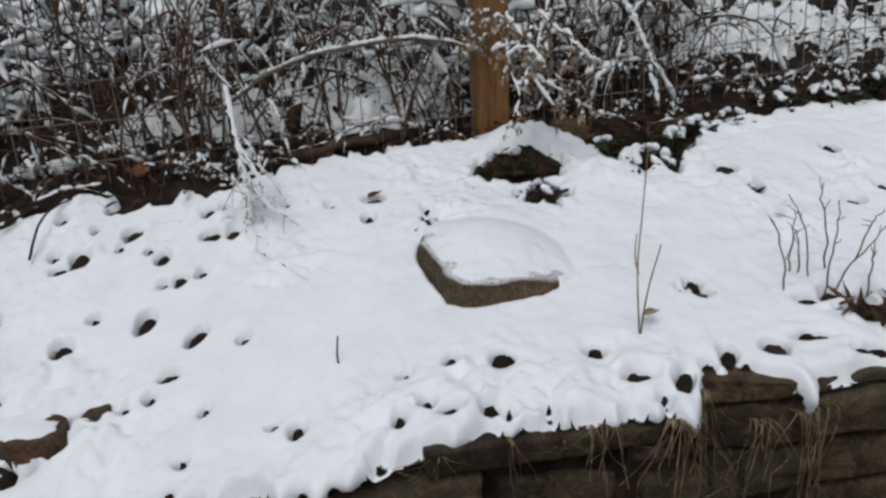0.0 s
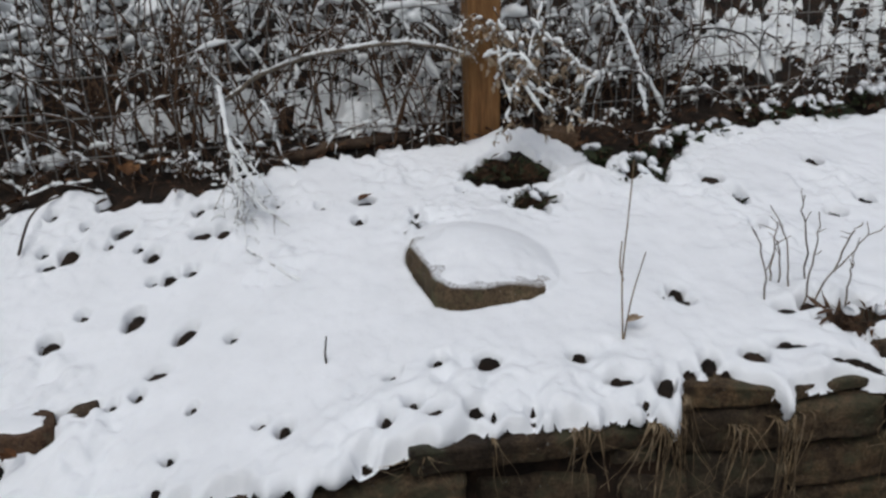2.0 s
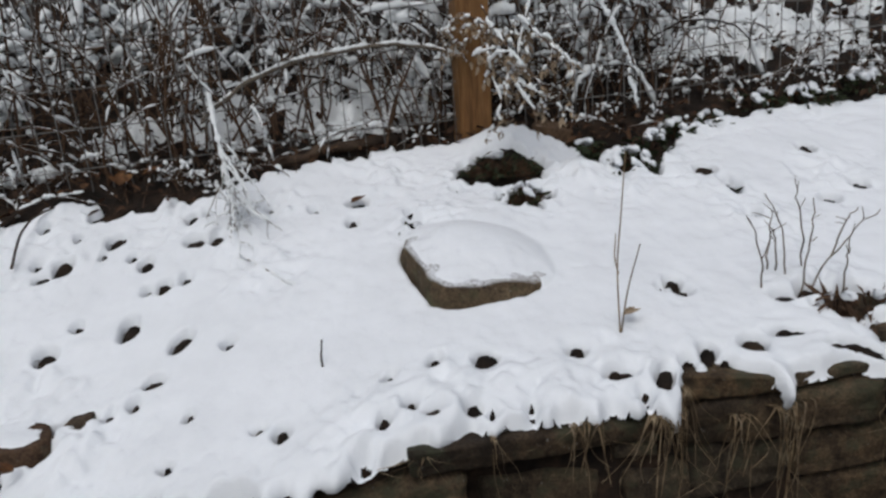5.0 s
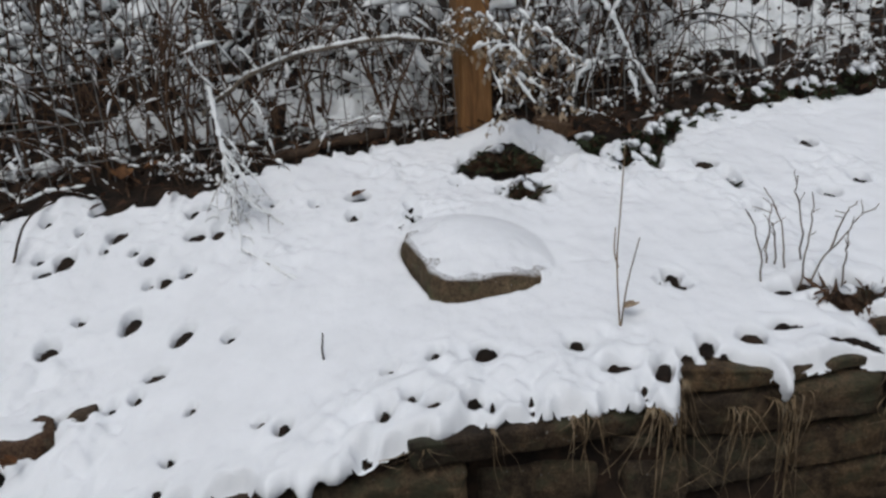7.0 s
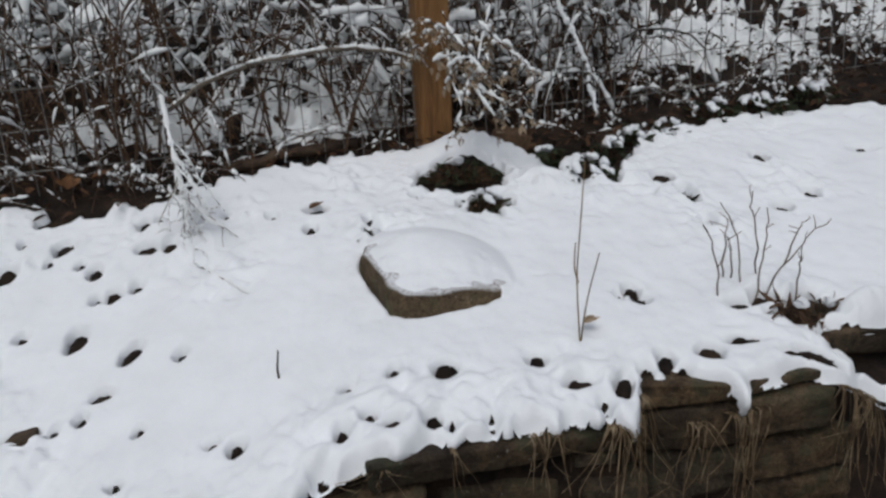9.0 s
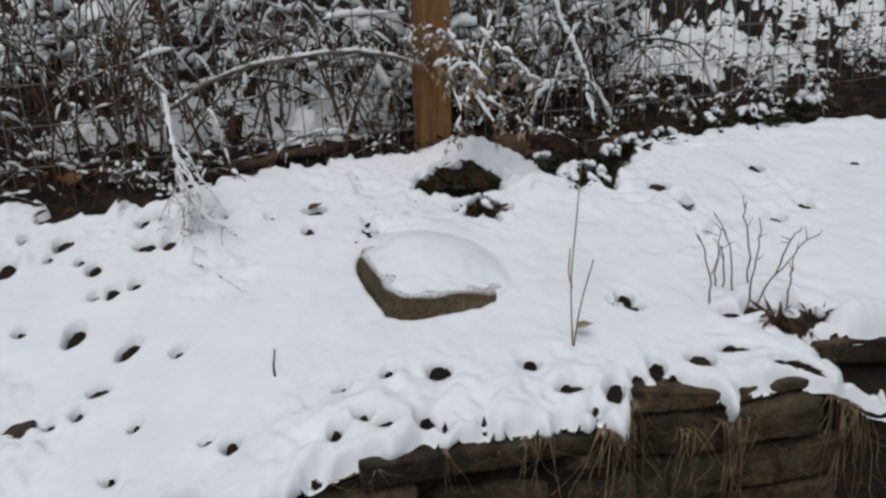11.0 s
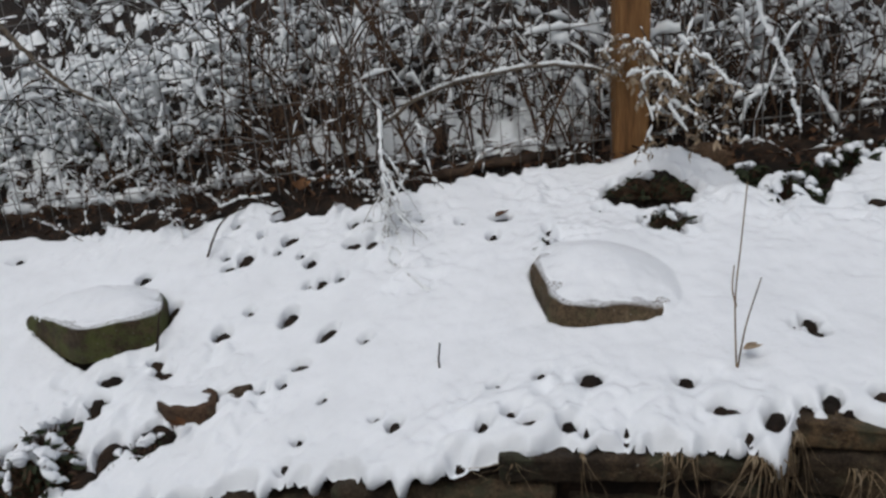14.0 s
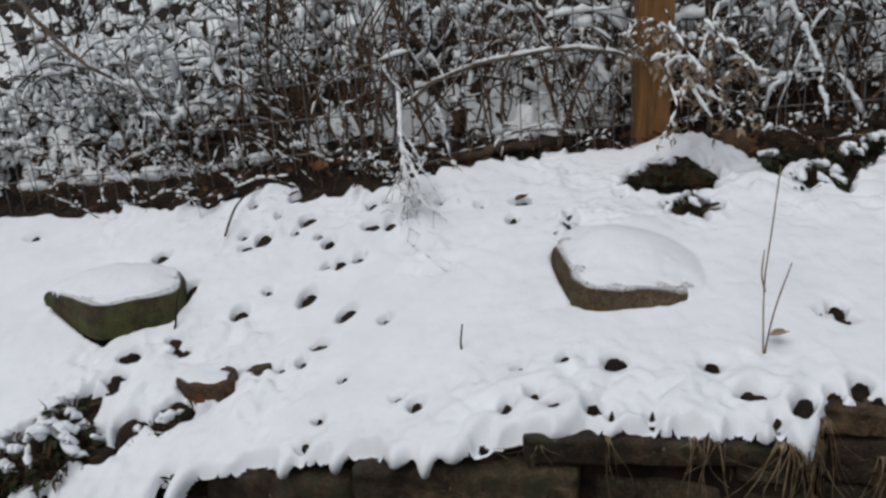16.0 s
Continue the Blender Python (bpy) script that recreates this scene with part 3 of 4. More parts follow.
away = np.where(free > 0, 0.2, np.maximum(free, -0.002))
for _ in range(7):
    p = np.pad(away, 1, mode="edge")
    across = np.minimum(np.minimum(p[:-2, 1:-1], p[2:, 1:-1]), np.minimum(p[1:-1, :-2], p[1:-1, 2:])) + 0.004
    slant = np.minimum(np.minimum(p[:-2, :-2], p[2:, 2:]), np.minimum(p[:-2, 2:], p[2:, :-2])) + 0.0057
    away = np.minimum(away, np.minimum(across, slant))
free = softened(np.minimum(free, away), 2)
round_off = np.sqrt(1 - (1 - np.clip(free / (0.011 + 0.003 * step(0.05, 0.0, V)), 0, 1)) ** 2)
deep = 0.02 + 0.010 * (fbm(X * 6, Y * 6, 11, 3) - 0.5) + 0.006 * (fbm(X * 28, Y * 28, 12, 2) - 0.5)
front = step(0.2, 0.02, np.abs(V))
slant = lip(X) + V
deep = deep + front * (0.001 + 0.015 * (fbm(X * 26, slant * 26, 15, 2) - 0.45) + 0.007 * (value_noise(X * 80, slant * 80, 19) - 0.5))
near = np.zeros(X.shape)
for px, py in LUMPY:
    near = np.maximum(near, np.exp(-((X - px) ** 2 + (Y - py) ** 2) / 0.1**2))
deep = deep + near * (0.042 * (fbm(X * 30, Y * 30, 16, 3) - 0.47) + 0.010 * (value_noise(X * 75, Y * 75, 61) - 0.5))
deep = np.maximum(deep, 0.009) + 0.004 * (value_noise(X * 70, Y * 70, 13) - 0.5) * step(0.06, 0.0, free)
lying = softened(np.where(free > 0, deep * round_off * (1 - 0.5 * dent), np.where(V < 0, -0.004, np.where(V < 0.05, -0.012, -0.03))), 2)
thin = cap * np.clip(free / (0.085 - 1.2 * cap), 0, 1) ** 0.8 + 0.0015 * (fbm(X * 60, Y * 60, 14, 2) - 0.5)
capped = softened(np.where(free > 0, thin, -0.02), 2)
height = np.maximum(base + lying, crest + capped)
over = np.clip(-np.maximum(V, edge), 0, None)
lean = radians(4) + radians(44) * (1 - step(-0.72, -0.60, X))
bend = 0.010 + 0.012 * (1 - step(-0.72, -0.60, X))
turn = np.minimum(over / bend, np.pi / 2 - lean)
down = np.clip(over - bend * (np.pi / 2 - lean), 0, None)
out = bend * np.sin(turn) + down * np.sin(lean)
drop = bend * (1 - np.cos(turn)) + down * np.cos(lean)
snow = np.stack([X, Y - out - np.sin(turn) * lying, np.where(V < 0, base - drop + np.cos(turn) * lying, height)], -1)
quads = sheet_quads(*X.shape)
kept, low = free.ravel()[quads], V.ravel()[quads].min(axis=1) < 0
whole = (np.abs(X.ravel()[quads]).max(axis=1) < 0.76) | (np.ptp(height.ravel()[quads], axis=1) < 0.02) | (inside.ravel()[quads].sum(axis=1) % 4 == 0)
brim = (np.abs(V).ravel()[quads].max(axis=1) < 0.05) & (np.abs(X).ravel()[quads].max(axis=1) < 0.76)
quads = quads[(kept > np.where(brim, -0.003, -0.012)[:, None]).any(axis=1) & whole & (~low | ((kept > 0).any(axis=1) & (edge.ravel()[quads] < 0.001).all(axis=1)))]
tagged(new("snow_blanket", quad_mesh("snow_blanket", snow, quads, SNOW)), "wet white snow lying on the sloping bed, pitted with melt holes", "snow", kind="stuff")

# ---- snow on the hill behind the fence: mats and ropes of it over low tangled growth ----
xs = spaced(-2.6, 2.4, 0.010, 60, 1.08)
ys = np.concatenate([np.arange(1.6, 3.3, 0.010), 3.3 + np.cumsum(0.010 * 1.13 ** np.arange(1, 56))])
X, Y = np.meshgrid(xs, ys)


def strands(wide, seed, sx, sy):
    """Positive along wandering ropes, negative between them."""
    bend = 0.35 * fbm(X * 6, Y * 6, seed + 5, 2)
    return wide - np.abs(2 * fbm(X * sx + bend * 3, Y * sy + bend * 2, seed, 3) - 1)


patch = 0.4 * fbm(X * 4, Y * 6, 41, 3) + 0.6 * fbm(X * 20, Y * 30, 42, 4) - 0.675
region = -0.03 * step(2.5, 2.8, Y) * (1 - step(0.5, 0.9, X)) + 0.02 * step(0.5, 0.9, X) + 0.065 * (1 - step(-1.75, -1.3, X))
for px, py, w, gain in [(1.22, 2.4, 0.24, 0.2), (1.7, 2.5, 0.22, 0.12), (-0.2, 2.1, 0.24, 0.165), (-0.82, 1.98, 0.22, 0.17), (-1.15, 2.2, 0.25, -0.3), (0.45, 2.1, 0.25, -0.14), (-0.95, 2.75, 0.16, 0.16), (0.4, 2.7, 0.3, -0.1)]:
    region = region + gain * np.exp(-((X - px) ** 2 + (Y - py) ** 2) / w**2)
fence_y = 1.974 + (X - 0.164) * math.tan(radians(10.84))
ropes = np.maximum(strands(0.06, 60, 13, 19), strands(0.05, 70, 22, 15)) * 0.22 - 0.012 + 0.3 * np.clip(region, -0.1, 0.045)
free = np.maximum((patch + region) * 0.16, ropes)
free = np.minimum(free, (Y - fence_y - 0.02 - 0.3 * (fbm(X * 7, Y * 9, 44, 4) - 0.25)) * 0.5)
free = softened(free, 2)
growth = 0.035 * fbm(X * 14, Y * 14, 46, 3) + 0.07 * np.clip(fbm(X * 44, Y * 52, 47, 2) - 0.35, 0, 1)
thick = np.where(free > 0, 0.014 + growth * np.sqrt(1 - (1 - np.clip(free / 0.022, 0, 1)) ** 2), -0.02)
quads = sheet_quads(*X.shape)
quads = quads[(free.ravel()[quads] > -0.006).any(axis=1)]
tagged(new("hill_snow", quad_mesh("hill_snow", np.stack([X, Y, bank(X, Y) - 0.016 + thick], -1), quads, TWIG_SNOW)), "lumpy mats of snow on the rough hillside behind the fence", "snow", kind="stuff")

# ---- stones ----
def stone_mesh(name, size, mat, seed, rounding=0.35, rough=0.006, n=9):
    """A worn block: a box with rounded edges, its faces uneven."""
    bm = bmesh.new()
    sx, sy, sz = (s / 2 for s in size)
    rad = rounding * min(sx, sy, sz) * 2 * 0.6
    rng = random.Random(seed)
    shift = Vector((rng.random() * 50, rng.random() * 50, rng.random() * 50))
    made = {}
    nx = max(n, min(30, int(size[0] / 0.01)))
    counts = (nx, n, n)

    def vertex(ijk):
        if ijk not in made:
            p = Vector(2 * ijk[k] / counts[k] - 1 for k in range(3))
            p = Vector((p.x * sx, p.y * sy, p.z * sz))
            core = Vector((max(-sx + rad, min(sx - rad, p.x)), max(-sy + rad, min(sy - rad, p.y)), max(-sz + rad, min(sz - rad, p.z))))
            d = p - core
            if d.length > rad:
                p = core + d.normalized() * rad
            q = p + shift
            p += Vector((noise.noise(q * 13), noise.noise(q * 13 + Vector((9, 0, 0))), noise.noise(q * 13 + Vector((0, 9, 0))))) * rough
            p += Vector((noise.noise(q * 42), noise.noise(q * 42 + Vector((9, 0, 0))), noise.noise(q * 42 + Vector((0, 9, 0))))) * rough * 0.45
            p.y += 0.5 * rough * noise.noise(Vector((q.x * 5, q.y * 5, q.z * 90)))
            made[ijk] = bm.verts.new(p)
        return made[ijk]

    for axis in range(3):
        u, v = (axis + 1) % 3, (axis + 2) % 3
        for end in (0, counts[axis]):
            for i in range(counts[u]):
                for j in range(counts[v]):
                    ring = []
                    for di, dj in ((0, 0), (1, 0), (1, 1), (0, 1)):
                        ijk = [0, 0, 0]
                        ijk[axis], ijk[u], ijk[v] = end, i + di, j + dj
                        ring.append(vertex(tuple(ijk)))
                    bm.faces.new(ring if end else ring[::-1]).smooth = True
    me = bpy.data.meshes.new(name)
    bm.to_mesh(me)
    bm.free()
    me.materials.append(mat)
    return me


stone_wall = thing("stone_wall", "dry-stacked retaining wall of brown weathered stones", "stone wall", kind="structure")


def wall_stone(x0, x1, top0, top1, low0, low1, recess=0.0, depth=0.15, rounding=0.22, rough=0.008):
    """A stone of the wall's face between two ends, its top and its underside sloping each its own way."""
    tall = max(top0 - low0, top1 - low1)
    me = stone_mesh("stone", (x1 - x0, depth, tall), STONE, round(1000 * (x0 + 3 * low0)), rounding, rough, 12)
    mid_x, mid_z = (x0 + x1) / 2, (top0 + top1 + low0 + low1) / 4
    for v in me.vertices:
        u = v.co.x / (x1 - x0) + 0.5
        top, low = top0 + (top1 - top0) * u, low0 + (low1 - low0) * u
        v.co.z = (top + low) / 2 - mid_z + v.co.z * (top - low) / tall
    ob = part("stone", me, stone_wall)
    near, far = float(lip(x0 + 0.01)), float(lip(x1 - 0.01))
    span = np.linspace(0.06, 0.94, 9)
    proud = float(np.min(lip(x0 + (x1 - x0) * span) - near - (far - near) * span))
    ob.location = (mid_x, (near + far) / 2 + proud + 0.005 + recess + depth / 2, mid_z)
    ob.rotation_euler = (0, 0, math.atan2(far - near, x1 - x0))


wall_stone(-0.064, 0.378, 0.999, 0.994, 0.952, 0.964, 0.0, 0.13, 0.4, 0.006)
wall_stone(0.112, 0.335, 0.958, 0.972, 0.942, 0.945, 0.018, 0.12, 0.3, 0.005)
wall_stone(0.258, 0.332, 0.945, 0.945, 0.923, 0.924, 0.012, 0.12, 0.4, 0.005)
wall_stone(-0.342, 0.03, 0.918, 0.952, 0.82, 0.86, 0.002, 0.13, 0.3, 0.006)
wall_stone(0.042, 0.238, 0.918, 0.905, 0.83, 0.83, 0.014)
wall_stone(0.26, 0.376, 0.902, 0.895, 0.80, 0.80, 0.014)
wall_stone(-0.655, -0.352, 0.846, 0.878, 0.74, 0.77, 0.0, 0.13, 0.35, 0.006)
wall_stone(0.386, 0.546, 1.037, 1.039, 0.988, 1.010, 0.0, 0.12, 0.3, 0.006)
wall_stone(0.548, 0.668, 1.040, 1.046, 1.010, 1.026, 0.0, 0.12, 0.5, 0.006)
wall_stone(0.393, 0.702, 0.985, 1.024, 0.908, 0.953, 0.004, 0.15, 0.25)
wall_stone(0.40, 0.566, 0.903, 0.912, 0.80, 0.84, 0.012)
wall_stone(0.570, 0.738, 0.914, 0.950, 0.845, 0.872, 0.006, 0.15, 0.3)
wall_stone(0.566, 0.742, 0.84, 0.865, 0.76, 0.78, 0.014)
wall_stone(0.72, 0.92, 0.93, 0.96, 0.86, 0.87, 0.07)
wall_stone(0.76, 1.03, 0.855, 0.865, 0.77, 0.78, 0.04)
wall_stone(0.925, 1.22, 0.955, 0.97, 0.87, 0.88, 0.07)
wall_stone(1.035, 1.33, 0.865, 0.865, 0.78, 0.78, 0.04)
wall_stone(-0.97, -0.66, 0.745, 0.79, 0.66, 0.69)
for row, (z0, z1) in enumerate([(0.70, 0.752), (0.64, 0.695), (0.57, 0.635), (0.44, 0.565), (0.3, 0.435), (0.15, 0.295), (0.0, 0.145)]):
    x = -2.4 + 0.07 * (row % 3)
    while x < 2.4:
        wide = random.uniform(0.2, 0.42)
        if not (row == 0 and x < -0.66):
            wall_stone(x, x + wide - 0.008, z1, z1, z0, z0, 0.014 - 0.008 * row)
        x += wide


def bed_rock(name, key, mat, label, base_drop=0.08, rough=0.005):
    """A rock standing out of the bed, from its outline and the plane of its top."""
    poly = ROCKS[key][0]
    ring = curve_through([(*p, 0) for p in poly + poly[:1]], 64)[:-1]
    cx, cy = ROCKS[key][5], ROCKS[key][6]
    verts, quads, n = [], [], len(ring)
    rings = [(1.05, -base_drop), (1.04, -0.035), (1.02, -0.02), (0.995, -0.009), (0.965, -0.003), (0.92, 0.0), (0.84, 0.0), (0.75, 0.0), (0.64, 0.0), (0.5, 0.0), (0.35, 0.0), (0.2, 0.0), (0.02, 0.0)]
    for scale, dz in rings:
        for px, py, _ in ring:
            x, y = cx + (px - cx) * scale, cy + (py - cy) * scale
            q = Vector((x, y, dz * 3 + cx))
            z = float(rock_top(key, x, y)) + dz
            verts.append((x + rough * noise.noise(q * 18), y + rough * noise.noise(q * 18 + Vector((7, 0, 0))) + 0.5 * rough * noise.noise(q * 60), z + 0.8 * rough * noise.noise(q * 25 + Vector((0, 7, 0)))))
    for r in range(len(rings) - 1):
        for k in range(n):
            quads.append((r * n + k, r * n + (k + 1) % n, (r + 1) * n + (k + 1) % n, (r + 1) * n + k))
    ob = new(name, quad_mesh(name, np.array(verts), np.array(quads), mat))
    return tagged(ob, label, "rock")


bed_rock("boulder", "resting", BOULDER, "tan flat-topped boulder half buried under a cap of snow")
bed_rock("boulder", "mossy", MOSSY, "greenish mossy boulder with thick snow on its top")
bed_rock("ledge_stone", "ledge", BROWNSTONE, "reddish brown angular stone poking out of the snow")
bed_rock("ledge_stone", "ledge_end", STONE, "small rough dark stone beside the reddish one")
slab = new("slab_stone", stone_mesh("slab_stone", (0.62, 0.24, 0.05), STONE, 5, 0.3, 0.009))
slab.location, slab.rotation_euler = (1.035, 1.175, 1.064), (radians(5), radians(-2), radians(3))
tagged(slab, "dark overhanging slab with a thick snow cover", "rock")
bed_rock("tan_stone", "tan", BROWNSTONE, "bare tan stone beside the foot of the fence post")

# ---- fence ----
FX, FY, FA = 0.164, 1.974, radians(10.84)


def on_fence(s, z, off=0.0):
    """A place s metres along the fence from the post, off metres behind it."""
    return (FX + s * math.cos(FA) - off * math.sin(FA), FY + s * math.sin(FA) + off * math.cos(FA), z)


post = thing("fence_post", "square orange-brown timber fence post", "fence post", at=(0.132, 1.975, 1.25))
bm = bmesh.new()
bmesh.ops.create_cube(bm, size=1)
for v in bm.verts:
    v.co = Vector((v.co.x * 0.091, v.co.y * 0.091, v.co.z * 1.3 + 0.55))
bmesh.ops.bevel(bm, geom=list(bm.edges), offset=0.005, segments=2, affect="EDGES")
bmesh.ops.subdivide_edges(bm, edges=[e for e in bm.edges if e.calc_length() > 1], cuts=20)
for v in bm.verts:
    v.co += Vector((noise.noise(v.co * 6), noise.noise(v.co * 6 + Vector((3, 0, 0))), 0)) * 0.003
part("timber", (bm, WOOD), post)
post.rotation_euler = (0, radians(0.3), FA)

wire_fence = thing("wire_fence", "galvanised wire mesh fence with tall narrow cells", "fence")
SLOPE = math.tan(radians(3.4))
upright = Tubes(5).add([(0, 0, -0.25), (0.001, 0.001, 0.2), (-0.001, 0.0, 0.6), (0.0, 0.001, 0.95)], 0.0015).mesh("vertical_wire", WIRE)
for k in range(-42, 44):
    s = 0.83 + 0.0508 * (k - 16)
    ob = part("vertical_wire", upright, wire_fence)
    ob.location = on_fence(s, 1.479 + SLOPE * s, random.uniform(-0.003, 0.003))
    ob.rotation_euler = (random.uniform(-0.02, 0.02), radians(-1.5) + random.uniform(-0.012, 0.012), FA)
for k in range(-2, 9):
    line = [on_fence(s, 1.479 + 0.1016 * k + SLOPE * s + 0.004 * math.sin(9 * s + k), 0.004 * math.sin(5 * s + 2 * k)) for s in np.arange(-2.2, 2.3, 0.09)]
    part("horizontal_wire", Tubes(5).add(line, 0.0016).mesh("horizontal_wire", WIRE), wire_fence)


# ---- brush behind the fence ----
def shoot(start, way, long, n, droop, wobble, rng):
    """A growing line that wanders and bends down."""
    p, d = Vector(start), Vector(way).normalized()
    pts = [p.copy()]
    for k in range(n):
        d = (d + Vector((rng.gauss(0, wobble), rng.gauss(0, wobble), rng.gauss(0, wobble) - droop * (k + 1) / n))).normalized()
        p = p + d * (long / n)
        pts.append(p.copy())
    return pts


def keep_behind(pts, x, y, gap=0.012):
    """Bends a line of a plant rooted at x, y back where it would push through the wire."""
    for p in pts:
        p.y = max(p.y, FY + (x + p.x - FX) * math.tan(FA) + gap - y)
    return pts


def shrub(name, label, x, y, stems, tall, spread, droop, thick, snow, cover, twigs, seed, mat=None, leaves=0, group="brush", lean=(0, 0), snowy=0.7, short=(0.1, 0.36)):
    """A bush of wandering stems with side twigs, and snow clinging to their upper sides."""
    rng = random.Random(seed)
    root = thing(name, label, "shrub", group, at=(x, y, float(bank(np.array(x), np.array(y)))))
    inside = y > FY + (x - FX) * math.tan(FA) + 0.02
    for _ in range(stems):
        wood, white, blades = Tubes(4), Tubes(5), Cards()
        ang = rng.uniform(0, 2 * math.pi)
        way = (spread * math.cos(ang) + lean[0], spread * math.sin(ang) * 0.7 + lean[1], 1)
        start = (rng.gauss(0, 0.06), rng.gauss(0, 0.05), -0.05)
        long = tall * rng.uniform(0.6, 1.15)
        main = shoot(start, way, long, 9, droop * rng.uniform(0.3, 1.4), 0.15, rng)
        main = keep_behind(main, x, y) if inside else main
        radius = thick * rng.uniform(0.6, 1.2)
        wood.add(main, np.linspace(radius, radius * 0.45, len(main)))
        white.snow(main[2:], radius, snow * rng.uniform(0.6, 1.2), rng, cover)
        for _ in range(twigs):
            k = rng.randrange(2, len(main))
            side = Vector((rng.gauss(0, 1), rng.gauss(0, 0.8), rng.gauss(0.25, 0.5)))
            twig = shoot(main[k], side, tall * rng.uniform(*short), 6, droop * 0.9, 0.34, rng)
            twig = keep_behind(twig, x, y) if inside else twig
            wood.add(twig, np.linspace(radius * 0.65, radius * 0.3, len(twig)))
            if rng.random() < snowy:
                white.snow(twig, radius * 0.4, snow * rng.uniform(0.5, 1.1), rng, cover)
            for _ in range(leaves):
                at = twig[rng.randrange(1, len(twig))]
                blades.add(at, (rng.gauss(0, 1), rng.gauss(0, 1), rng.gauss(-0.2, 0.5)), (rng.gauss(0, 1), rng.gauss(0, 1), 0.2), rng.uniform(0.018, 0.035), rng.uniform(0.008, 0.014), rng.uniform(-0.3, 0.5))
        cane = part("cane", wood.mesh("cane", mat or BARK), root)
        tagged(part("snow_crust", white.mesh("snow_crust", TWIG_SNOW), cane, "clinging white snow"), kind="stuff")
        if leaves:
            tagged(part("foliage", blades.mesh("foliage", GREEN_LEAF), cane, "small dark green leaves"), kind="stuff")
    return root


rng = random.Random(77)


def behind(s, off):
    x, y, _ = on_fence(s, 0, off)
    return x, y


# dense snow-laden growth
for k in range(15):
    x, y = behind(-2.3 + 0.09 * k + rng.uniform(-0.04, 0.04), rng.uniform(0.15, 0.85))
    if -1.4 < x < -0.85 and y < 2.4:
        continue
    shrub("snow_laden_bush", "tangled evergreen bush thickly laden with snow", x, y, 6, rng.uniform(0.32, 0.55), 0.8, 0.36, 0.0045, 0.016, 0.48, 7, 100 + k, BARK, 1, "brush", (0, 0), 0.9, (0.16, 0.4))
# low mounded growth under thick ropes of snow
for k in range(10):
    x, y = behind(-2.4 + 0.17 * k + rng.uniform(-0.05, 0.05), rng.uniform(0.2, 0.6))
    shrub("snow_laden_bush", "low mounded bush buried under ropes of snow", x, y, 6, rng.uniform(0.2, 0.36), 1.0, 0.4, 0.005, 0.019, 0.55, 6, 150 + k, BARK, 1, "brush", (0, 0), 0.9, (0.25, 0.6))
# brown upright stems
for k in range(15):
    x, y = behind(-1.35 + 0.115 * k + rng.uniform(-0.05, 0.05), rng.uniform(0.03, 0.35))
    shrub("bare_bush", "bare brown twiggy bush dusted with snow", x, y, 5, rng.uniform(0.5, 0.85), 0.3, 0.05, 0.0038, 0.008, 0.3, 3, 200 + k, BROWN_STEM, 0, "brush", (rng.uniform(-0.25, 0.1), 0), 0.4)
# arching canes with snow along them
for k in range(15):
    x, y = behind(-1.5 + 0.16 * k + rng.uniform(-0.06, 0.06), rng.uniform(0.12, 0.75))
    if -1.3 < x < -0.9 and y < 2.3:
        continue
    shrub("arching_bramble", "arching bramble canes carrying ridges of snow", x, y, 6, rng.uniform(0.5, 0.85), 0.7, 0.32, 0.0045, 0.0165, 0.5, 5, 300 + k, BARK, 0, "brush", (0, 0), 0.8, (0.15, 0.4))
# thickets of bare brown stems close behind the wire
for k, (x, lean) in enumerate([(-0.8, -0.25), (-0.7, -0.1), (-0.63, 0.05), (-0.3, 0.0), (0.38, 0.0), (0.5, 0.1), (0.66, 0.1)]):
    y = FY + (x - FX) * math.tan(FA) + rng.uniform(0.03, 0.09)
    shrub("bare_bush", "thicket of bare reddish brown stems", x, y, 6, rng.uniform(0.5, 0.75), 0.22, 0.03, 0.0042, 0.006, 0.22, 4, 700 + k, BROWN_STEM, 0, "brush", (lean, 0), 0.25, (0.12, 0.3))
# low tangle along the foot of the fence
for k in range(46):
    x, y = behind(-2.15 + 0.094 * k + rng.uniform(-0.05, 0.05), rng.uniform(-0.1, 0.2))
    if y > np.interp(x, BACK_X, BACK_Y) + 0.03 and abs(x - 0.13) > 0.06:
        shrub("undergrowth", "low tangle of brown stems with scraps of snow", x, y, 7, rng.uniform(0.14, 0.3), 1.0, 0.25, 0.002, 0.0075, 0.36, 6, 600 + k, BROWN_STEM, 0, "brush", (0, 0), 0.35)
# finer growth beyond the post, and scattered bushes up the hill
for k in range(16):
    x, y = behind(0.08 + 0.13 * k + rng.uniform(-0.05, 0.05), rng.uniform(0.1, 0.3) if k < 6 else rng.uniform(0.5, 1.1))
    shrub("bare_bush", "thin brown brush powdered with snow", x, y, 6, rng.uniform(0.3, 0.6), 0.5, 0.2, 0.003, 0.013, 0.34, 6, 400 + k, BROWN_STEM)
for k in range(15):
    x, y = behind(rng.uniform(-2.4, 2.2), rng.uniform(0.9, 1.9))
    if -1.6 < x < -0.95 and y < 2.9:
        continue
    shrub("hill_bush", "snowy tangled brush on the hillside", x, y, 6, rng.uniform(0.5, 0.9), 0.6, 0.3, 0.005, 0.014, 0.34, 6, 500 + k, BARK)


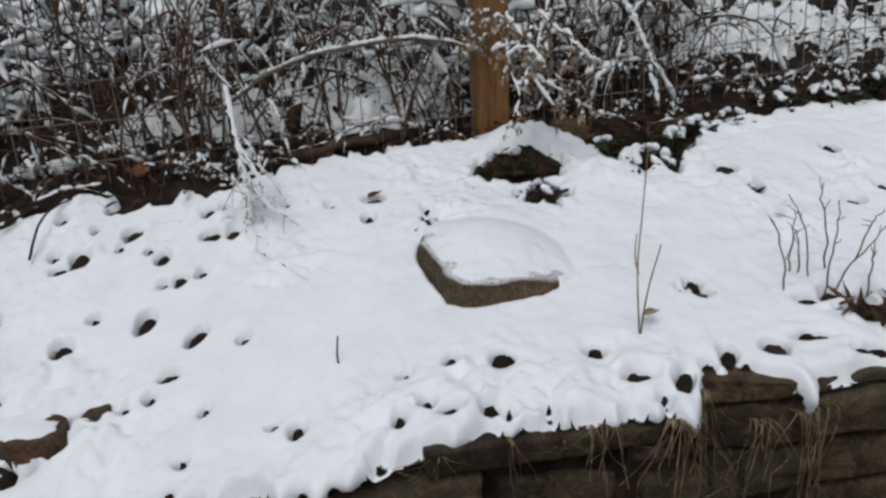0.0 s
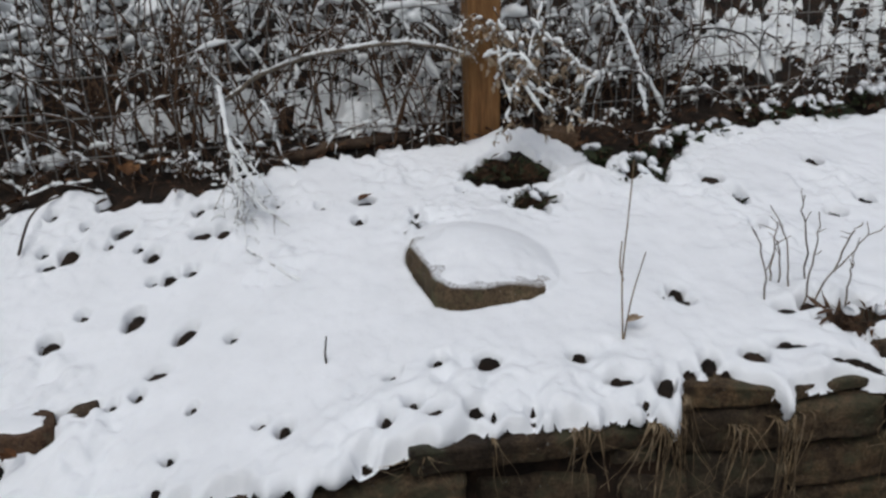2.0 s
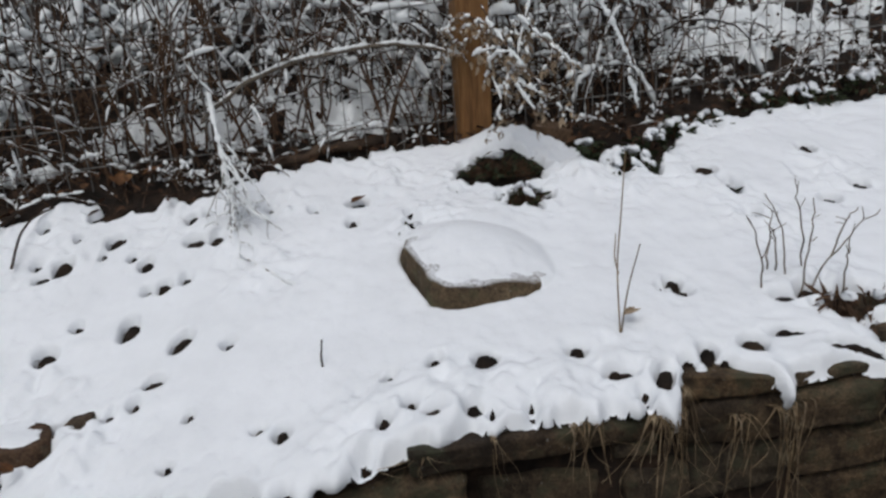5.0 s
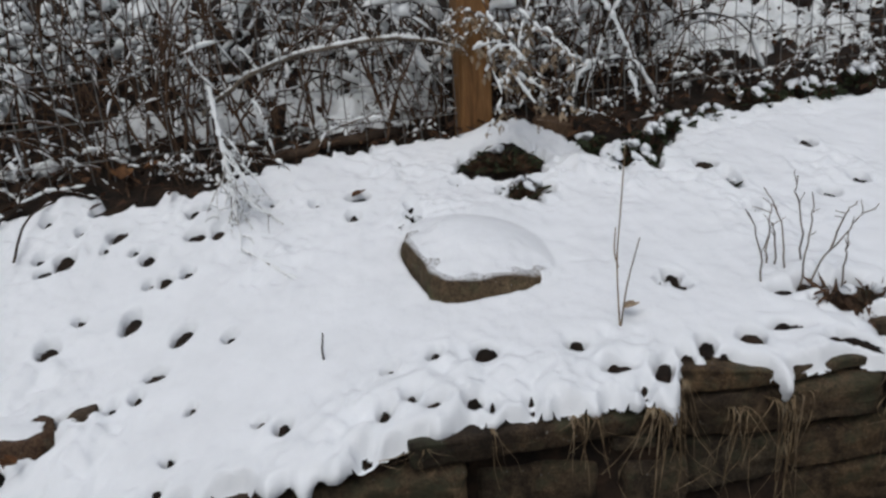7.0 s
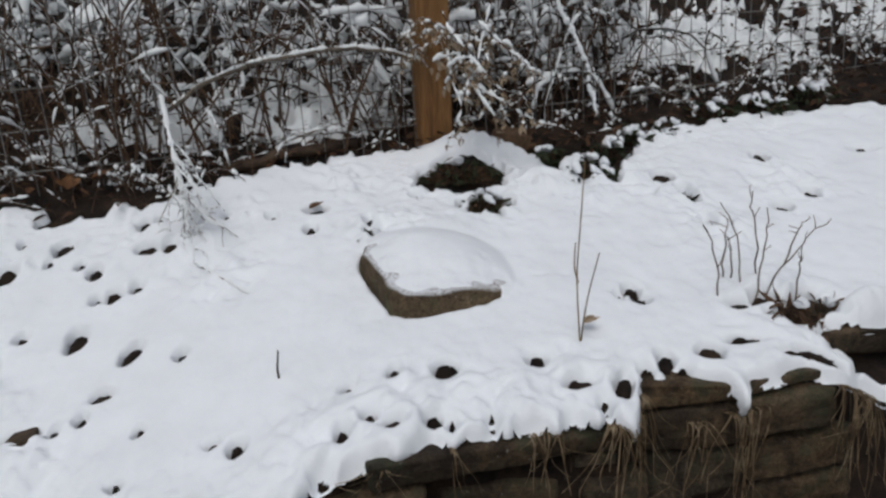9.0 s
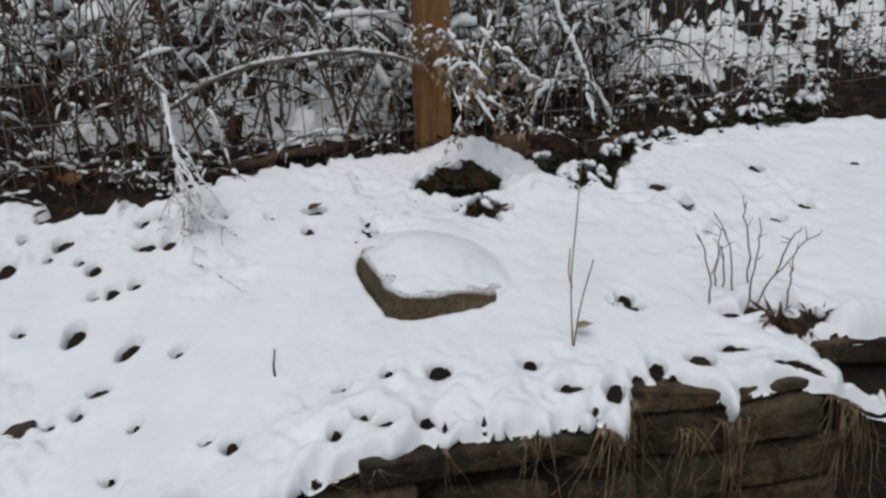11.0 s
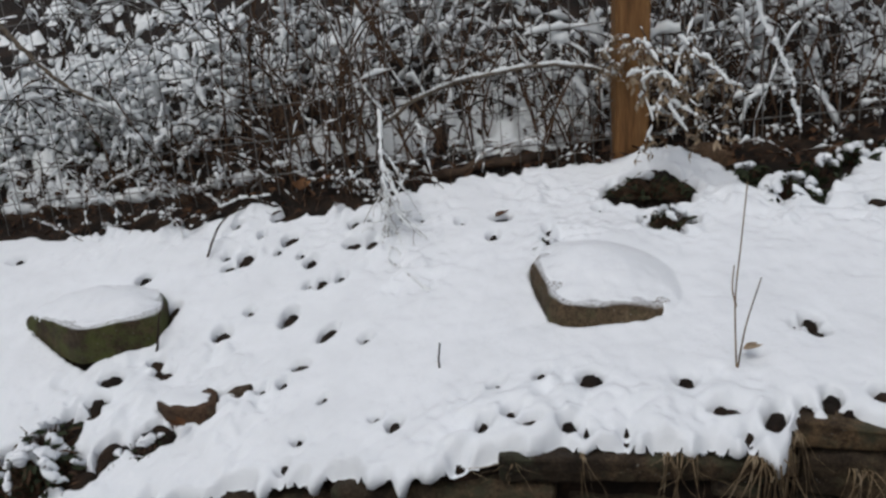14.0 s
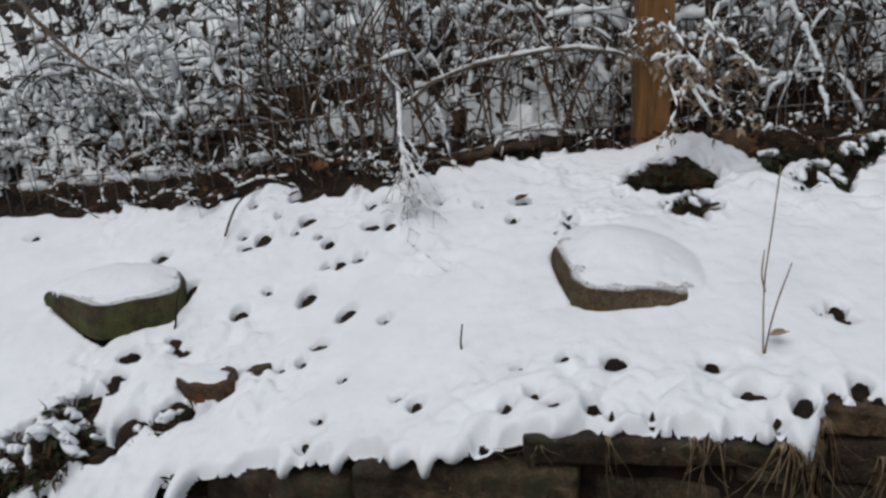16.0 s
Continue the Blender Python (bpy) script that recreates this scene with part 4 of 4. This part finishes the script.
def branch(name, label, pts, r0, r1, mat, snow=0.0, cover=0.7, category="branch", n=16, seed=1):
    """A single bent branch, with snow along its top where snow is given."""
    line = curve_through(pts, n)
    rg = random.Random(seed)
    jig = np.array([[rg.gauss(0, 1) for _ in range(3)] for _ in line]) * r0 * 0.25
    root = thing(name, label, category, at=tuple(line[0]))
    line = line - line[0] + jig
    part("wood", Tubes(7).add(line, np.linspace(r0, r1, n)).mesh("wood", mat), root)
    if snow:
        part("snow_crust", Tubes(7).snow(line, (r0 + r1) / 2, snow, rg, cover).mesh("snow_crust", TWIG_SNOW), root)
    return root


branch("arched_branch", "long arched branch with snow along its top", [(-0.585, 1.852, 1.413), (-0.519, 1.857, 1.464), (-0.430, 1.866, 1.515), (-0.314, 1.888, 1.552), (-0.229, 1.900, 1.565), (-0.112, 1.919, 1.579), (-0.010, 1.940, 1.571), (0.116, 1.959, 1.540)], 0.0065, 0.005, GREY_STEM, 0.006, 0.75, n=24)
branch("brown_stem", "stout brown woody stem leaning from its root", [(-0.106, 1.985, 1.34), (-0.14, 1.98, 1.446), (-0.165, 1.975, 1.522), (-0.185, 1.97, 1.60)], 0.006, 0.003, BROWN_STEM, 0.004, 0.4)
branch("brown_stem", "thin brown woody stem", [(-0.102, 1.99, 1.34), (-0.07, 1.99, 1.457), (-0.045, 1.99, 1.52)], 0.005, 0.002, BROWN_STEM, 0.004, 0.4)
branch("diagonal_stem", "thick dark stem slanting down through the fence", [(-1.74, 1.70, 1.88), (-1.629, 1.71, 1.737), (-1.573, 1.72, 1.67), (-1.5, 1.735, 1.602), (-1.43, 1.75, 1.562)], 0.008, 0.006, GREY_STEM, 0.005, 0.5)
branch("brown_stem", "thick brown stem slanting behind the fence", [(-0.66, 1.91, 1.86), (-0.595, 1.91, 1.748), (-0.547, 1.92, 1.667), (-0.50, 1.93, 1.60)], 0.008, 0.006, BROWN_STEM, 0.003, 0.4)
branch("fallen_log", "rotting log lying along the fence under snow", [(-1.80, 1.70, 1.212), (-1.64, 1.725, 1.222), (-1.476, 1.755, 1.235), (-1.297, 1.79, 1.245), (-1.137, 1.82, 1.258), (-0.97, 1.85, 1.28)], 0.024, 0.016, WOOD_DARK, 0.024, 0.95, "log", 30)
branch("bent_branch", "pale bent branch with snow", [(-1.57, 1.80, 1.26), (-1.459, 1.81, 1.304), (-1.343, 1.83, 1.344), (-1.27, 1.85, 1.346)], 0.007, 0.005, GREY_STEM, 0.008, 0.9)
branch("curved_stick", "dark curved stick standing out of the snow", [(-0.905, 1.66, 1.245), (-0.925, 1.616, 1.236), (-0.937, 1.571, 1.215), (-0.93, 1.517, 1.185), (-0.921, 1.47, 1.15)], 0.0022, 0.0032, BARK)
branch("curved_stick", "snowy stick lying against the snow edge", [(-1.04, 1.57, 1.2), (-0.952, 1.664, 1.255), (-0.842, 1.693, 1.27)], 0.005, 0.004, BARK, 0.005, 0.6)
branch("edging_timber", "weathered board edging along the foot of the fence", [(-0.42, 1.845, 1.285), (-0.3, 1.885, 1.305), (-0.2, 1.915, 1.318), (-0.08, 1.955, 1.33)], 0.017, 0.015, WOOD_DARK, 0.0, 0, "timber")

# white-frosted spray that leans over the bed
spray = thing("frosted_spray", "leaning twig and its drooping spray, coated white", "branch", at=(-0.6, 1.93, 1.55))
origin = np.array([-0.6, 1.93, 1.55])
wood, white = Tubes(5), Tubes(6)
rg = random.Random(5)
main = curve_through([(-0.576, 1.89, 1.53), (-0.566, 1.87, 1.505), (-0.545, 1.82, 1.455), (-0.505, 1.70, 1.40), (-0.479, 1.63, 1.35), (-0.474, 1.62, 1.302), (-0.47, 1.62, 1.262), (-0.45, 1.57, 1.21)], 22) - origin
wood.add(main, np.linspace(0.004, 0.0025, 22))
crust = curve_through(main, 90)
white.add(crust + np.array([0.001, -0.002, 0.002]), 0.002 + 0.0085 * value_noise(np.arange(90) * 0.45, np.zeros(90), 6) ** 1.3)
for ends in [[(-0.505, 1.70, 1.39), (-0.455, 1.66, 1.34), (-0.43, 1.64, 1.285)], [(-0.572, 1.88, 1.52), (-0.585, 1.86, 1.50), (-0.592, 1.85, 1.462)], [(-0.475, 1.62, 1.31), (-0.42, 1.56, 1.25), (-0.33, 1.50, 1.19)]]:
    line = curve_through(ends, 9) - origin
    wood.add(line, np.linspace(0.002, 0.001, 9))
    white.snow(line, 0.002, 0.004, rg, 0.7)
for k in range(17):
    start = main[rg.randrange(11, 22)]
    goal = Vector((rg.uniform(-0.46, -0.36), rg.uniform(1.42, 1.54), 0))
    goal.z = float(bank(np.array(goal.x), np.array(goal.y))) + rg.uniform(0.0, 0.04)
    way = goal - Vector(origin) - Vector(start)
    line = shoot(start, way.normalized() + Vector((rg.gauss(0, 0.09), rg.gauss(0, 0.15), 0.1)), way.length * rg.uniform(0.6, 1.0), 8, 0.1, 0.14, rg)
    wood.add(line, np.linspace(0.0016, 0.0008, 9))
    if rg.random() < 0.75:
        white.snow(line, 0.0015, 0.0034, rg, 0.75)
    for _ in range(4):
        twig = shoot(line[rg.randrange(2, 9)], (rg.gauss(0.1, 0.8), rg.gauss(-0.3, 0.5), rg.gauss(-0.3, 0.5)), rg.uniform(0.015, 0.05), 4, 0.1, 0.3, rg)
        wood.add(twig, np.linspace(0.001, 0.0005, 5))
        if rg.random() < 0.6:
            white.snow(twig, 0.0008, 0.0034, rg, 0.7)
cane = part("cane", wood.mesh("cane", GREY_STEM), spray)
tagged(part("snow_crust", white.mesh("snow_crust", TWIG_SNOW), cane, "clinging white snow"), kind="stuff")

branch("frosted_twig", "hanging twig crusted white with snow", [(0.39, 1.66, 1.72), (0.418, 1.655, 1.632), (0.445, 1.65, 1.583), (0.468, 1.65, 1.533), (0.483, 1.65, 1.501), (0.48, 1.65, 1.47), (0.494, 1.65, 1.437), (0.502, 1.65, 1.394)], 0.0035, 0.0018, GREY_STEM, 0.0105, 0.85, n=26, seed=4)

# drooping bramble with withered leaves by the post
def leaf_mesh(name, mat, curl, wide=0.45):
    """A leaf one metre long, to be scaled."""
    return Cards().add((0, 0, 0), (1, 0, 0), (0, 1, 0), 1.0, wide, curl).mesh(name, mat)


WITHERED = [leaf_mesh("leaf", PALE_LEAF, c, 0.5) for c in (-0.5, 0.3, 0.8)]
EVERGREEN = [leaf_mesh("leaf", GREEN_LEAF, c) for c in (-0.5, -0.2, 0.4)]
BROWNED = [leaf_mesh("leaf", BROWN_STEM, c, 0.22) for c in (-0.5, -0.2, 0.4)]


def place_leaf(meshes, root, at, along, size, rg):
    ob = part("leaf", rg.choice(meshes), root)
    turn = Vector(along).to_track_quat("X", "Z") @ Euler((rg.gauss(0, 0.7), 0, 0)).to_quaternion()
    ob.matrix_basis = Matrix.LocRotScale(Vector(at), turn, Vector((size, size, size)))


def withered_bramble(name, label, at, canes, seed, size=1.0):
    rg = random.Random(seed)
    root = thing(name, label, "shrub", at=at)
    for tips in canes:
        wood, white = Tubes(5), Tubes(6)
        line = curve_through(tips, 10) - np.array(at)
        wood.add(line, np.linspace(0.0026, 0.0014, 10))
        white.snow(line, 0.002, 0.0075 * size, rg, 0.6)
        for _ in range(11):
            k = rg.randrange(1, 10)
            twig = shoot(line[k], (rg.gauss(0.2, 0.8), rg.gauss(-0.2, 0.4), rg.gauss(-0.5, 0.4)), rg.uniform(0.03, 0.075) * size, 4, 0.25, 0.25, rg)
            wood.add(twig, np.linspace(0.0013, 0.0006, 5))
            if rg.random() < 0.65:
                white.snow(twig, 0.001, 0.0075 * size, rg, 0.55)
            for _ in range(4):
                place_leaf(WITHERED, root, twig[rg.randrange(1, 5)], (rg.gauss(0, 0.7), rg.gauss(0, 0.5), -1), rg.uniform(0.013, 0.027) * size, rg)
        cane = tagged(part("cane", wood.mesh("cane", BROWN_STEM), root), kind="stuff")
        tagged(part("snow_crust", white.mesh("snow_crust", TWIG_SNOW), cane, "clinging white snow"), kind="stuff")
    return root


withered_bramble("withered_bramble", "drooping bramble with pale withered leaves and snow", (0.2, 1.8, 1.6), [
    [(0.16, 1.86, 1.66), (0.2, 1.76, 1.57), (0.26, 1.72, 1.49), (0.325, 1.71, 1.425)], [(0.18, 1.84, 1.62), (0.2, 1.76, 1.52), (0.235, 1.72, 1.45), (0.27, 1.71, 1.40)],
    [(0.17, 1.85, 1.60), (0.17, 1.78, 1.5), (0.19, 1.74, 1.43), (0.175, 1.73, 1.385)], [(0.25, 1.85, 1.63), (0.31, 1.77, 1.56), (0.35, 1.73, 1.52), (0.37, 1.72, 1.485)],
    [(0.2, 1.8, 1.5), (0.25, 1.76, 1.46), (0.3, 1.74, 1.43), (0.34, 1.73, 1.40)], [(0.3, 1.9, 1.7), (0.27, 1.85, 1.62), (0.25, 1.82, 1.56), (0.24, 1.8, 1.5)]], 21)
withered_bramble("climbing_vine", "thin vine with snow looped round the fence post", (0.1, 1.9, 1.6), [
    [(0.19, 1.9, 1.60), (0.14, 1.885, 1.625), (0.11, 1.885, 1.645), (0.08, 1.885, 1.615)], [(0.08, 1.89, 1.615), (0.065, 1.89, 1.60), (0.06, 1.89, 1.575), (0.075, 1.885, 1.55)],
    [(0.12, 1.885, 1.64), (0.16, 1.885, 1.62), (0.2, 1.89, 1.595), (0.235, 1.89, 1.58)], [(0.1, 1.885, 1.58), (0.085, 1.885, 1.57), (0.09, 1.885, 1.55), (0.1, 1.885, 1.54)]], 22, 0.7)


# ---- low plants in the bed ----
def low_plant(x, y, r, tall, label, seed, leaves=90, snow=8, meshes=None, long=0.03):
    """A low tuft of leaves with lumps of snow resting on it."""
    rg = random.Random(seed)
    root = thing("low_plant", label, "plant", "bed plants", at=(x, y, float(bank(np.array(x), np.array(y))) - 0.035))
    wood = Tubes(4)
    for _ in range(leaves):
        a, f = rg.uniform(0, 2 * math.pi), math.sqrt(rg.random())
        p = Vector((r * f * math.cos(a), r * f * math.sin(a), tall * (1 - 0.7 * f * f) * rg.uniform(0.1, 1)))
        wood.add([(p.x * 0.5, p.y * 0.5, 0), tuple(p * 0.8), tuple(p)], [0.0015, 0.0012, 0.0008])
        place_leaf(meshes or EVERGREEN, root, p, (math.cos(a), math.sin(a), rg.uniform(-0.5, 0.8)), long * rg.uniform(0.5, 1.2), rg)
    tagged(part("stalk", wood.mesh("stalk", BROWN_STEM), root), kind="stuff")
    for _ in range(snow):
        a, f, long = rg.uniform(0, 2 * math.pi), rg.uniform(0.0, 0.75), rg.uniform(0.2, 0.5)
        line = []
        for k in range(8):
            g = f + long * k / 7
            line.append((r * g * math.cos(a + 0.5 * k / 7), r * g * math.sin(a + 0.5 * k / 7), tall * (1.05 - 0.75 * g * g) + rg.gauss(0, 0.002)))
        w = rg.uniform(0.006, 0.014) * (0.75 + 4 * r)
        size = np.array([0.1, 0.7, 1.0, 0.9, 1.1, 0.85, 0.7, 0.1]) * w * np.array([rg.uniform(0.75, 1.25) for _ in range(8)])
        part("snow_lump", Tubes(7).add(curve_through(line, 15), np.interp(np.linspace(0, 7, 15), range(8), size), 0.75).mesh("snow_lump", SNOW), root)
    return root


low_plant(0.183, 1.765, 0.1, 0.046, "dark low evergreen tuft under a snow cap", 1, 480, 5, EVERGREEN * 2 + BROWNED, 0.018)
low_plant(0.222, 1.595, 0.06, 0.055, "dark leafy tuft showing through melted snow", 2, 240, 9, EVERGREEN + BROWNED, 0.016)
low_plant(0.5, 1.74, 0.075, 0.06, "dark tuft with snow-laden leaves", 3, 160, 22, None, 0.022)
low_plant(0.585, 1.83, 0.05, 0.06, "leafy tuft with lumps of snow", 4, 80, 9)
low_plant(0.8, 1.96, 0.05, 0.05, "green tuft with snow on its leaves", 5, 80, 8)
low_plant(1.12, 2.06, 0.09, 0.05, "dark tuft at the foot of the fence", 6, 100, 9)
low_plant(0.97, 2.04, 0.07, 0.06, "dark tuft at the foot of the fence", 15, 90, 8)
low_plant(1.3, 2.1, 0.08, 0.06, "dark tuft at the foot of the fence", 16, 90, 8)
low_plant(0.68, 1.92, 0.05, 0.05, "leafy tuft with lumps of snow", 17, 70, 9)
low_plant(0.42, 1.84, 0.05, 0.045, "dark tuft with snow-laden leaves", 18, 80, 8)
low_plant(0.70, 1.58, 0.025, 0.03, "small dark tuft in a melt hole", 7, 30, 3)
low_plant(-0.04, 1.5, 0.035, 0.03, "small tuft poking through the snow", 8, 40, 8)
low_plant(-1.016, 0.985, 0.07, 0.06, "dark straggly plant with snow on its leaves", 9, 240, 7, EVERGREEN + BROWNED, 0.024)
low_plant(-0.98, 0.91, 0.09, 0.085, "dark brown straggly plant under lumps of snow", 14, 320, 12, EVERGREEN + BROWNED, 0.026)
low_plant(-1.08, 0.87, 0.09, 0.08, "brown and green straggly plant under snow", 10, 280, 6, EVERGREEN + BROWNED, 0.03)
low_plant(-0.848, 0.966, 0.03, 0.03, "small dark tuft in a melt hole", 19, 50, 3, EVERGREEN + BROWNED, 0.018)
low_plant(-0.775, 1.0, 0.045, 0.035, "dark tuft below the reddish stone", 11, 90, 6, EVERGREEN + BROWNED, 0.018)
low_plant(0.76, 1.12, 0.05, 0.06, "brown withered tuft beside the overhanging slab", 12, 110, 1, BROWNED, 0.035)
low_plant(0.70, 1.12, 0.04, 0.055, "brown withered tuft at the foot of the twigs", 13, 80, 2, BROWNED, 0.035)

# ---- leafless twigs standing in the bed ----
twig_bush = thing("leafless_bush", "cluster of bare grey twigs standing in the snow", "shrub", at=(0.66, 1.18, 1.10))
for k, pts in enumerate([
    [(0.593, 1.17, 1.095), (0.586, 1.17, 1.155), (0.57, 1.17, 1.214), (0.556, 1.17, 1.243)], [(0.652, 1.21, 1.10), (0.649, 1.21, 1.164), (0.631, 1.21, 1.225), (0.608, 1.21, 1.27)],
    [(0.627, 1.23, 1.12), (0.629, 1.23, 1.185), (0.63, 1.23, 1.235)], [(0.64, 1.22, 1.12), (0.632, 1.22, 1.187), (0.625, 1.22, 1.203)],
    [(0.691, 1.22, 1.12), (0.679, 1.22, 1.215), (0.668, 1.22, 1.26), (0.67, 1.22, 1.287)], [(0.664, 1.17, 1.09), (0.67, 1.17, 1.165), (0.675, 1.17, 1.219), (0.672, 1.17, 1.266)],
    [(0.675, 1.16, 1.10), (0.7, 1.16, 1.152), (0.735, 1.16, 1.192), (0.751, 1.16, 1.218), (0.789, 1.16, 1.24)], [(0.715, 1.18, 1.15), (0.739, 1.18, 1.216), (0.758, 1.18, 1.242)],
    [(0.732, 1.16, 1.09), (0.736, 1.16, 1.156), (0.737, 1.16, 1.195)]]):
    line = curve_through(pts, 12) - np.array([0.66, 1.18, 1.10])
    rg = random.Random(60 + k)
    line = line + np.array([[rg.gauss(0, 0.0015), rg.gauss(0, 0.0015), 0] for _ in line])
    wood = Tubes(6).add(line, np.linspace(0.0018, 0.0009, 12))
    for _ in range(2):
        at = rg.randrange(4, 11)
        wood.add(shoot(line[at], (rg.gauss(0, 0.7), rg.gauss(0, 0.4), 0.7), rg.uniform(0.012, 0.035), 4, 0, 0.12, rg), np.linspace(0.001, 0.0006, 5))
    part("twig", wood.mesh("twig", GREY_STEM), twig_bush)
stalks = thing("grass_stalk", "two tall dry grass stalks standing in the snow", "grass", at=(0.31, 1.08, 1.05))
for pts in [[(0.312, 1.08, 1.05), (0.308, 1.08, 1.106), (0.304, 1.08, 1.195), (0.309, 1.08, 1.279), (0.315, 1.08, 1.382)], [(0.309, 1.08, 1.05), (0.321, 1.08, 1.145), (0.341, 1.08, 1.229)], [(0.306, 1.08, 1.18), (0.299, 1.078, 1.21), (0.30, 1.076, 1.25)]]:
    part("stalk", Tubes(6).add(curve_through(pts, 12) - np.array([0.31, 1.08, 1.05]), np.linspace(0.0016, 0.0009, 12)).mesh("stalk", STRAW), stalks)
branch("short_stick", "short dark twig stuck upright in the snow", [(-0.196, 1.085, 1.035), (-0.199, 1.088, 1.06), (-0.195, 1.09, 1.093)], 0.0022, 0.0014, BARK, category="twig")
branch("short_stick", "thin twig beside the mossy boulder", [(-0.905, 1.20, 0.98), (-0.90, 1.215, 1.05), (-0.91, 1.24, 1.08)], 0.003, 0.002, BARK, category="twig")
branch("buried_twig", "twig tip half buried under a ridge of snow", [(-0.42, 1.46, 1.15), (-0.36, 1.40, 1.137), (-0.30, 1.345, 1.118), (-0.25, 1.315, 1.108)], 0.0015, 0.001, GREY_STEM, 0.004, 0.6, "twig", 14)


# ---- dead leaves ----
def dead_leaf(x, y, up, size, turn, label, mat=DEAD_LEAF):
    root = thing("dead_leaf", label, "leaf", "fallen leaves", at=(x, y, float(bank(np.array(x), np.array(y))) + up))
    c = Cards()
    for k in range(3):
        a = radians(turn + (k - 1) * 38)
        c.add((0, 0, 0), (math.cos(a), math.sin(a), 0.1), (-math.sin(a), math.cos(a), 0.2), size * (1.0 if k == 1 else 0.75), size * 0.5, 0.35)
    part("blade", c.mesh("blade", mat), root)


dead_leaf(-0.77, 1.73, 0.02, 0.06, 110, "orange-brown oak leaf caught at the snow edge")
dead_leaf(-0.72, 1.76, 0.02, 0.05, 20, "orange-brown oak leaf caught at the snow edge")
dead_leaf(-0.185, 1.612, 0.005, 0.035, 10, "brown leaf lying in a melt hole")
dead_leaf(0.325, 1.115, 0.012, 0.03, -20, "pale withered leaf in the snow", PALE_LEAF)
dead_leaf(-0.7, 1.0, 0.03, 0.035, 200, "brown leaf on the reddish stone")
rg = random.Random(9)
litter = Cards()
for _ in range(3200):
    s, off = rg.uniform(-2.2, 2.2), rg.uniform(-0.28, 0.5)
    x, y, _ = on_fence(s, 0, off)
    z = float(bank(np.array(x), np.array(y))) - 0.012
    if y > np.interp(x, BACK_X, BACK_Y) - 0.02:
        a = rg.uniform(0, 6.28)
        litter.add((x, y, z + rg.uniform(0, 0.028)), (math.cos(a), math.sin(a), rg.uniform(-0.1, 0.6)), (-math.sin(a), math.cos(a), rg.gauss(0, 0.4)), rg.uniform(0.014, 0.034), rg.uniform(0.008, 0.02), rg.uniform(-0.6, 0.6))
tagged(new("leaf_litter", litter.mesh("leaf_litter", LITTER)), "brown dead leaves and litter along the fence foot", "leaf litter", kind="stuff")


rg = random.Random(19)
scraps = Cards()
for hx, hy, a, b, turn, deep in HOLES:
    for _ in range(4 if deep >= 0.7 and max(a, b) > 0.0125 else 0):
        x, y, t = hx + rg.uniform(-1.1, 1.1) * a, hy + rg.uniform(-1.1, 1.1) * b, rg.uniform(0, 6.28)
        scraps.add((x, y, float(bank(np.array(x), np.array(y))) - rg.uniform(0.016, 0.022)), (math.cos(t), math.sin(t), rg.uniform(-0.2, 0.7)), (-math.sin(t), math.cos(t), rg.gauss(0, 0.5)), rg.uniform(0.008, 0.018), rg.uniform(0.004, 0.009), rg.uniform(-0.6, 0.6))
tagged(new("leaf_litter", scraps.mesh("leaf_litter", SOIL)), "scraps of dark dead leaves in the melt holes", "leaf litter", kind="stuff")


# ---- dry grass hanging over the wall ----
def hanging_grass(x0, x1, count, long, seed, label, start=0.0, splay=0.022):
    """A clump of bent blades that spring over the wall's edge and hang down its face; start: how far below the edge they root."""
    rg = random.Random(seed)
    root = thing("hanging_grass", label, "grass", "wall grasses", at=((x0 + x1) / 2, float(lip((x0 + x1) / 2)), 1.02))
    tufts = [rg.uniform(x0, x1) for _ in range(max(2, count // 5))]
    for _ in range(count):
        x = rg.choice(tufts) + rg.gauss(0, 0.006)
        y = float(lip(x))
        z = float(bank(np.array(x), np.array(y))) - start
        down = long * rg.choice((rg.uniform(0.2, 0.7), rg.uniform(0.5, 1.0), rg.uniform(0.8, 1.5)))
        side, out = rg.gauss(0, splay), rg.uniform(0, 0.014)
        pts = [(x, y + 0.008, z - 0.026), (x + side * 0.25, y - 0.010 - out, z - 0.022), (x + side * 0.7, y - 0.018 - out, z - 0.02 - down * 0.35),
               (x + side * rg.uniform(0.7, 1.3), y - 0.016 - out, z - 0.02 - down * 0.7), (x + side * rg.uniform(0, 2.6), y - 0.012 - out - rg.uniform(0, 0.02), z - 0.02 - down)]
        wide = 0.002 * rg.uniform(0.4, 1.2)
        part("blade", Tubes(4).add(curve_through(pts, 11) - np.array(root.location), np.linspace(wide, wide * 0.35, 11), 0.5).mesh("blade", STRAW), root)


hanging_grass(0.05, 0.24, 15, 0.08, 1, "sparse dry grass hanging down the wall face")
hanging_grass(0.22, 0.33, 18, 0.11, 2, "tan dry grass hanging down the wall face")
hanging_grass(0.31, 0.39, 24, 0.15, 6, "dense tan dry grass hanging beside a dark wall joint")
hanging_grass(0.44, 0.51, 12, 0.14, 3, "stringy dry grass hanging over the capstones", 0.05, 0.03)
hanging_grass(0.515, 0.60, 20, 0.19, 7, "long dry grass hanging from a finger of snow", 0.03, 0.03)
hanging_grass(0.69, 0.80, 32, 0.16, 4, "thick brown dry grass hanging at the wall's corner")
hanging_grass(-0.1, 0.0, 7, 0.06, 5, "a few dry grass blades in a wall joint")
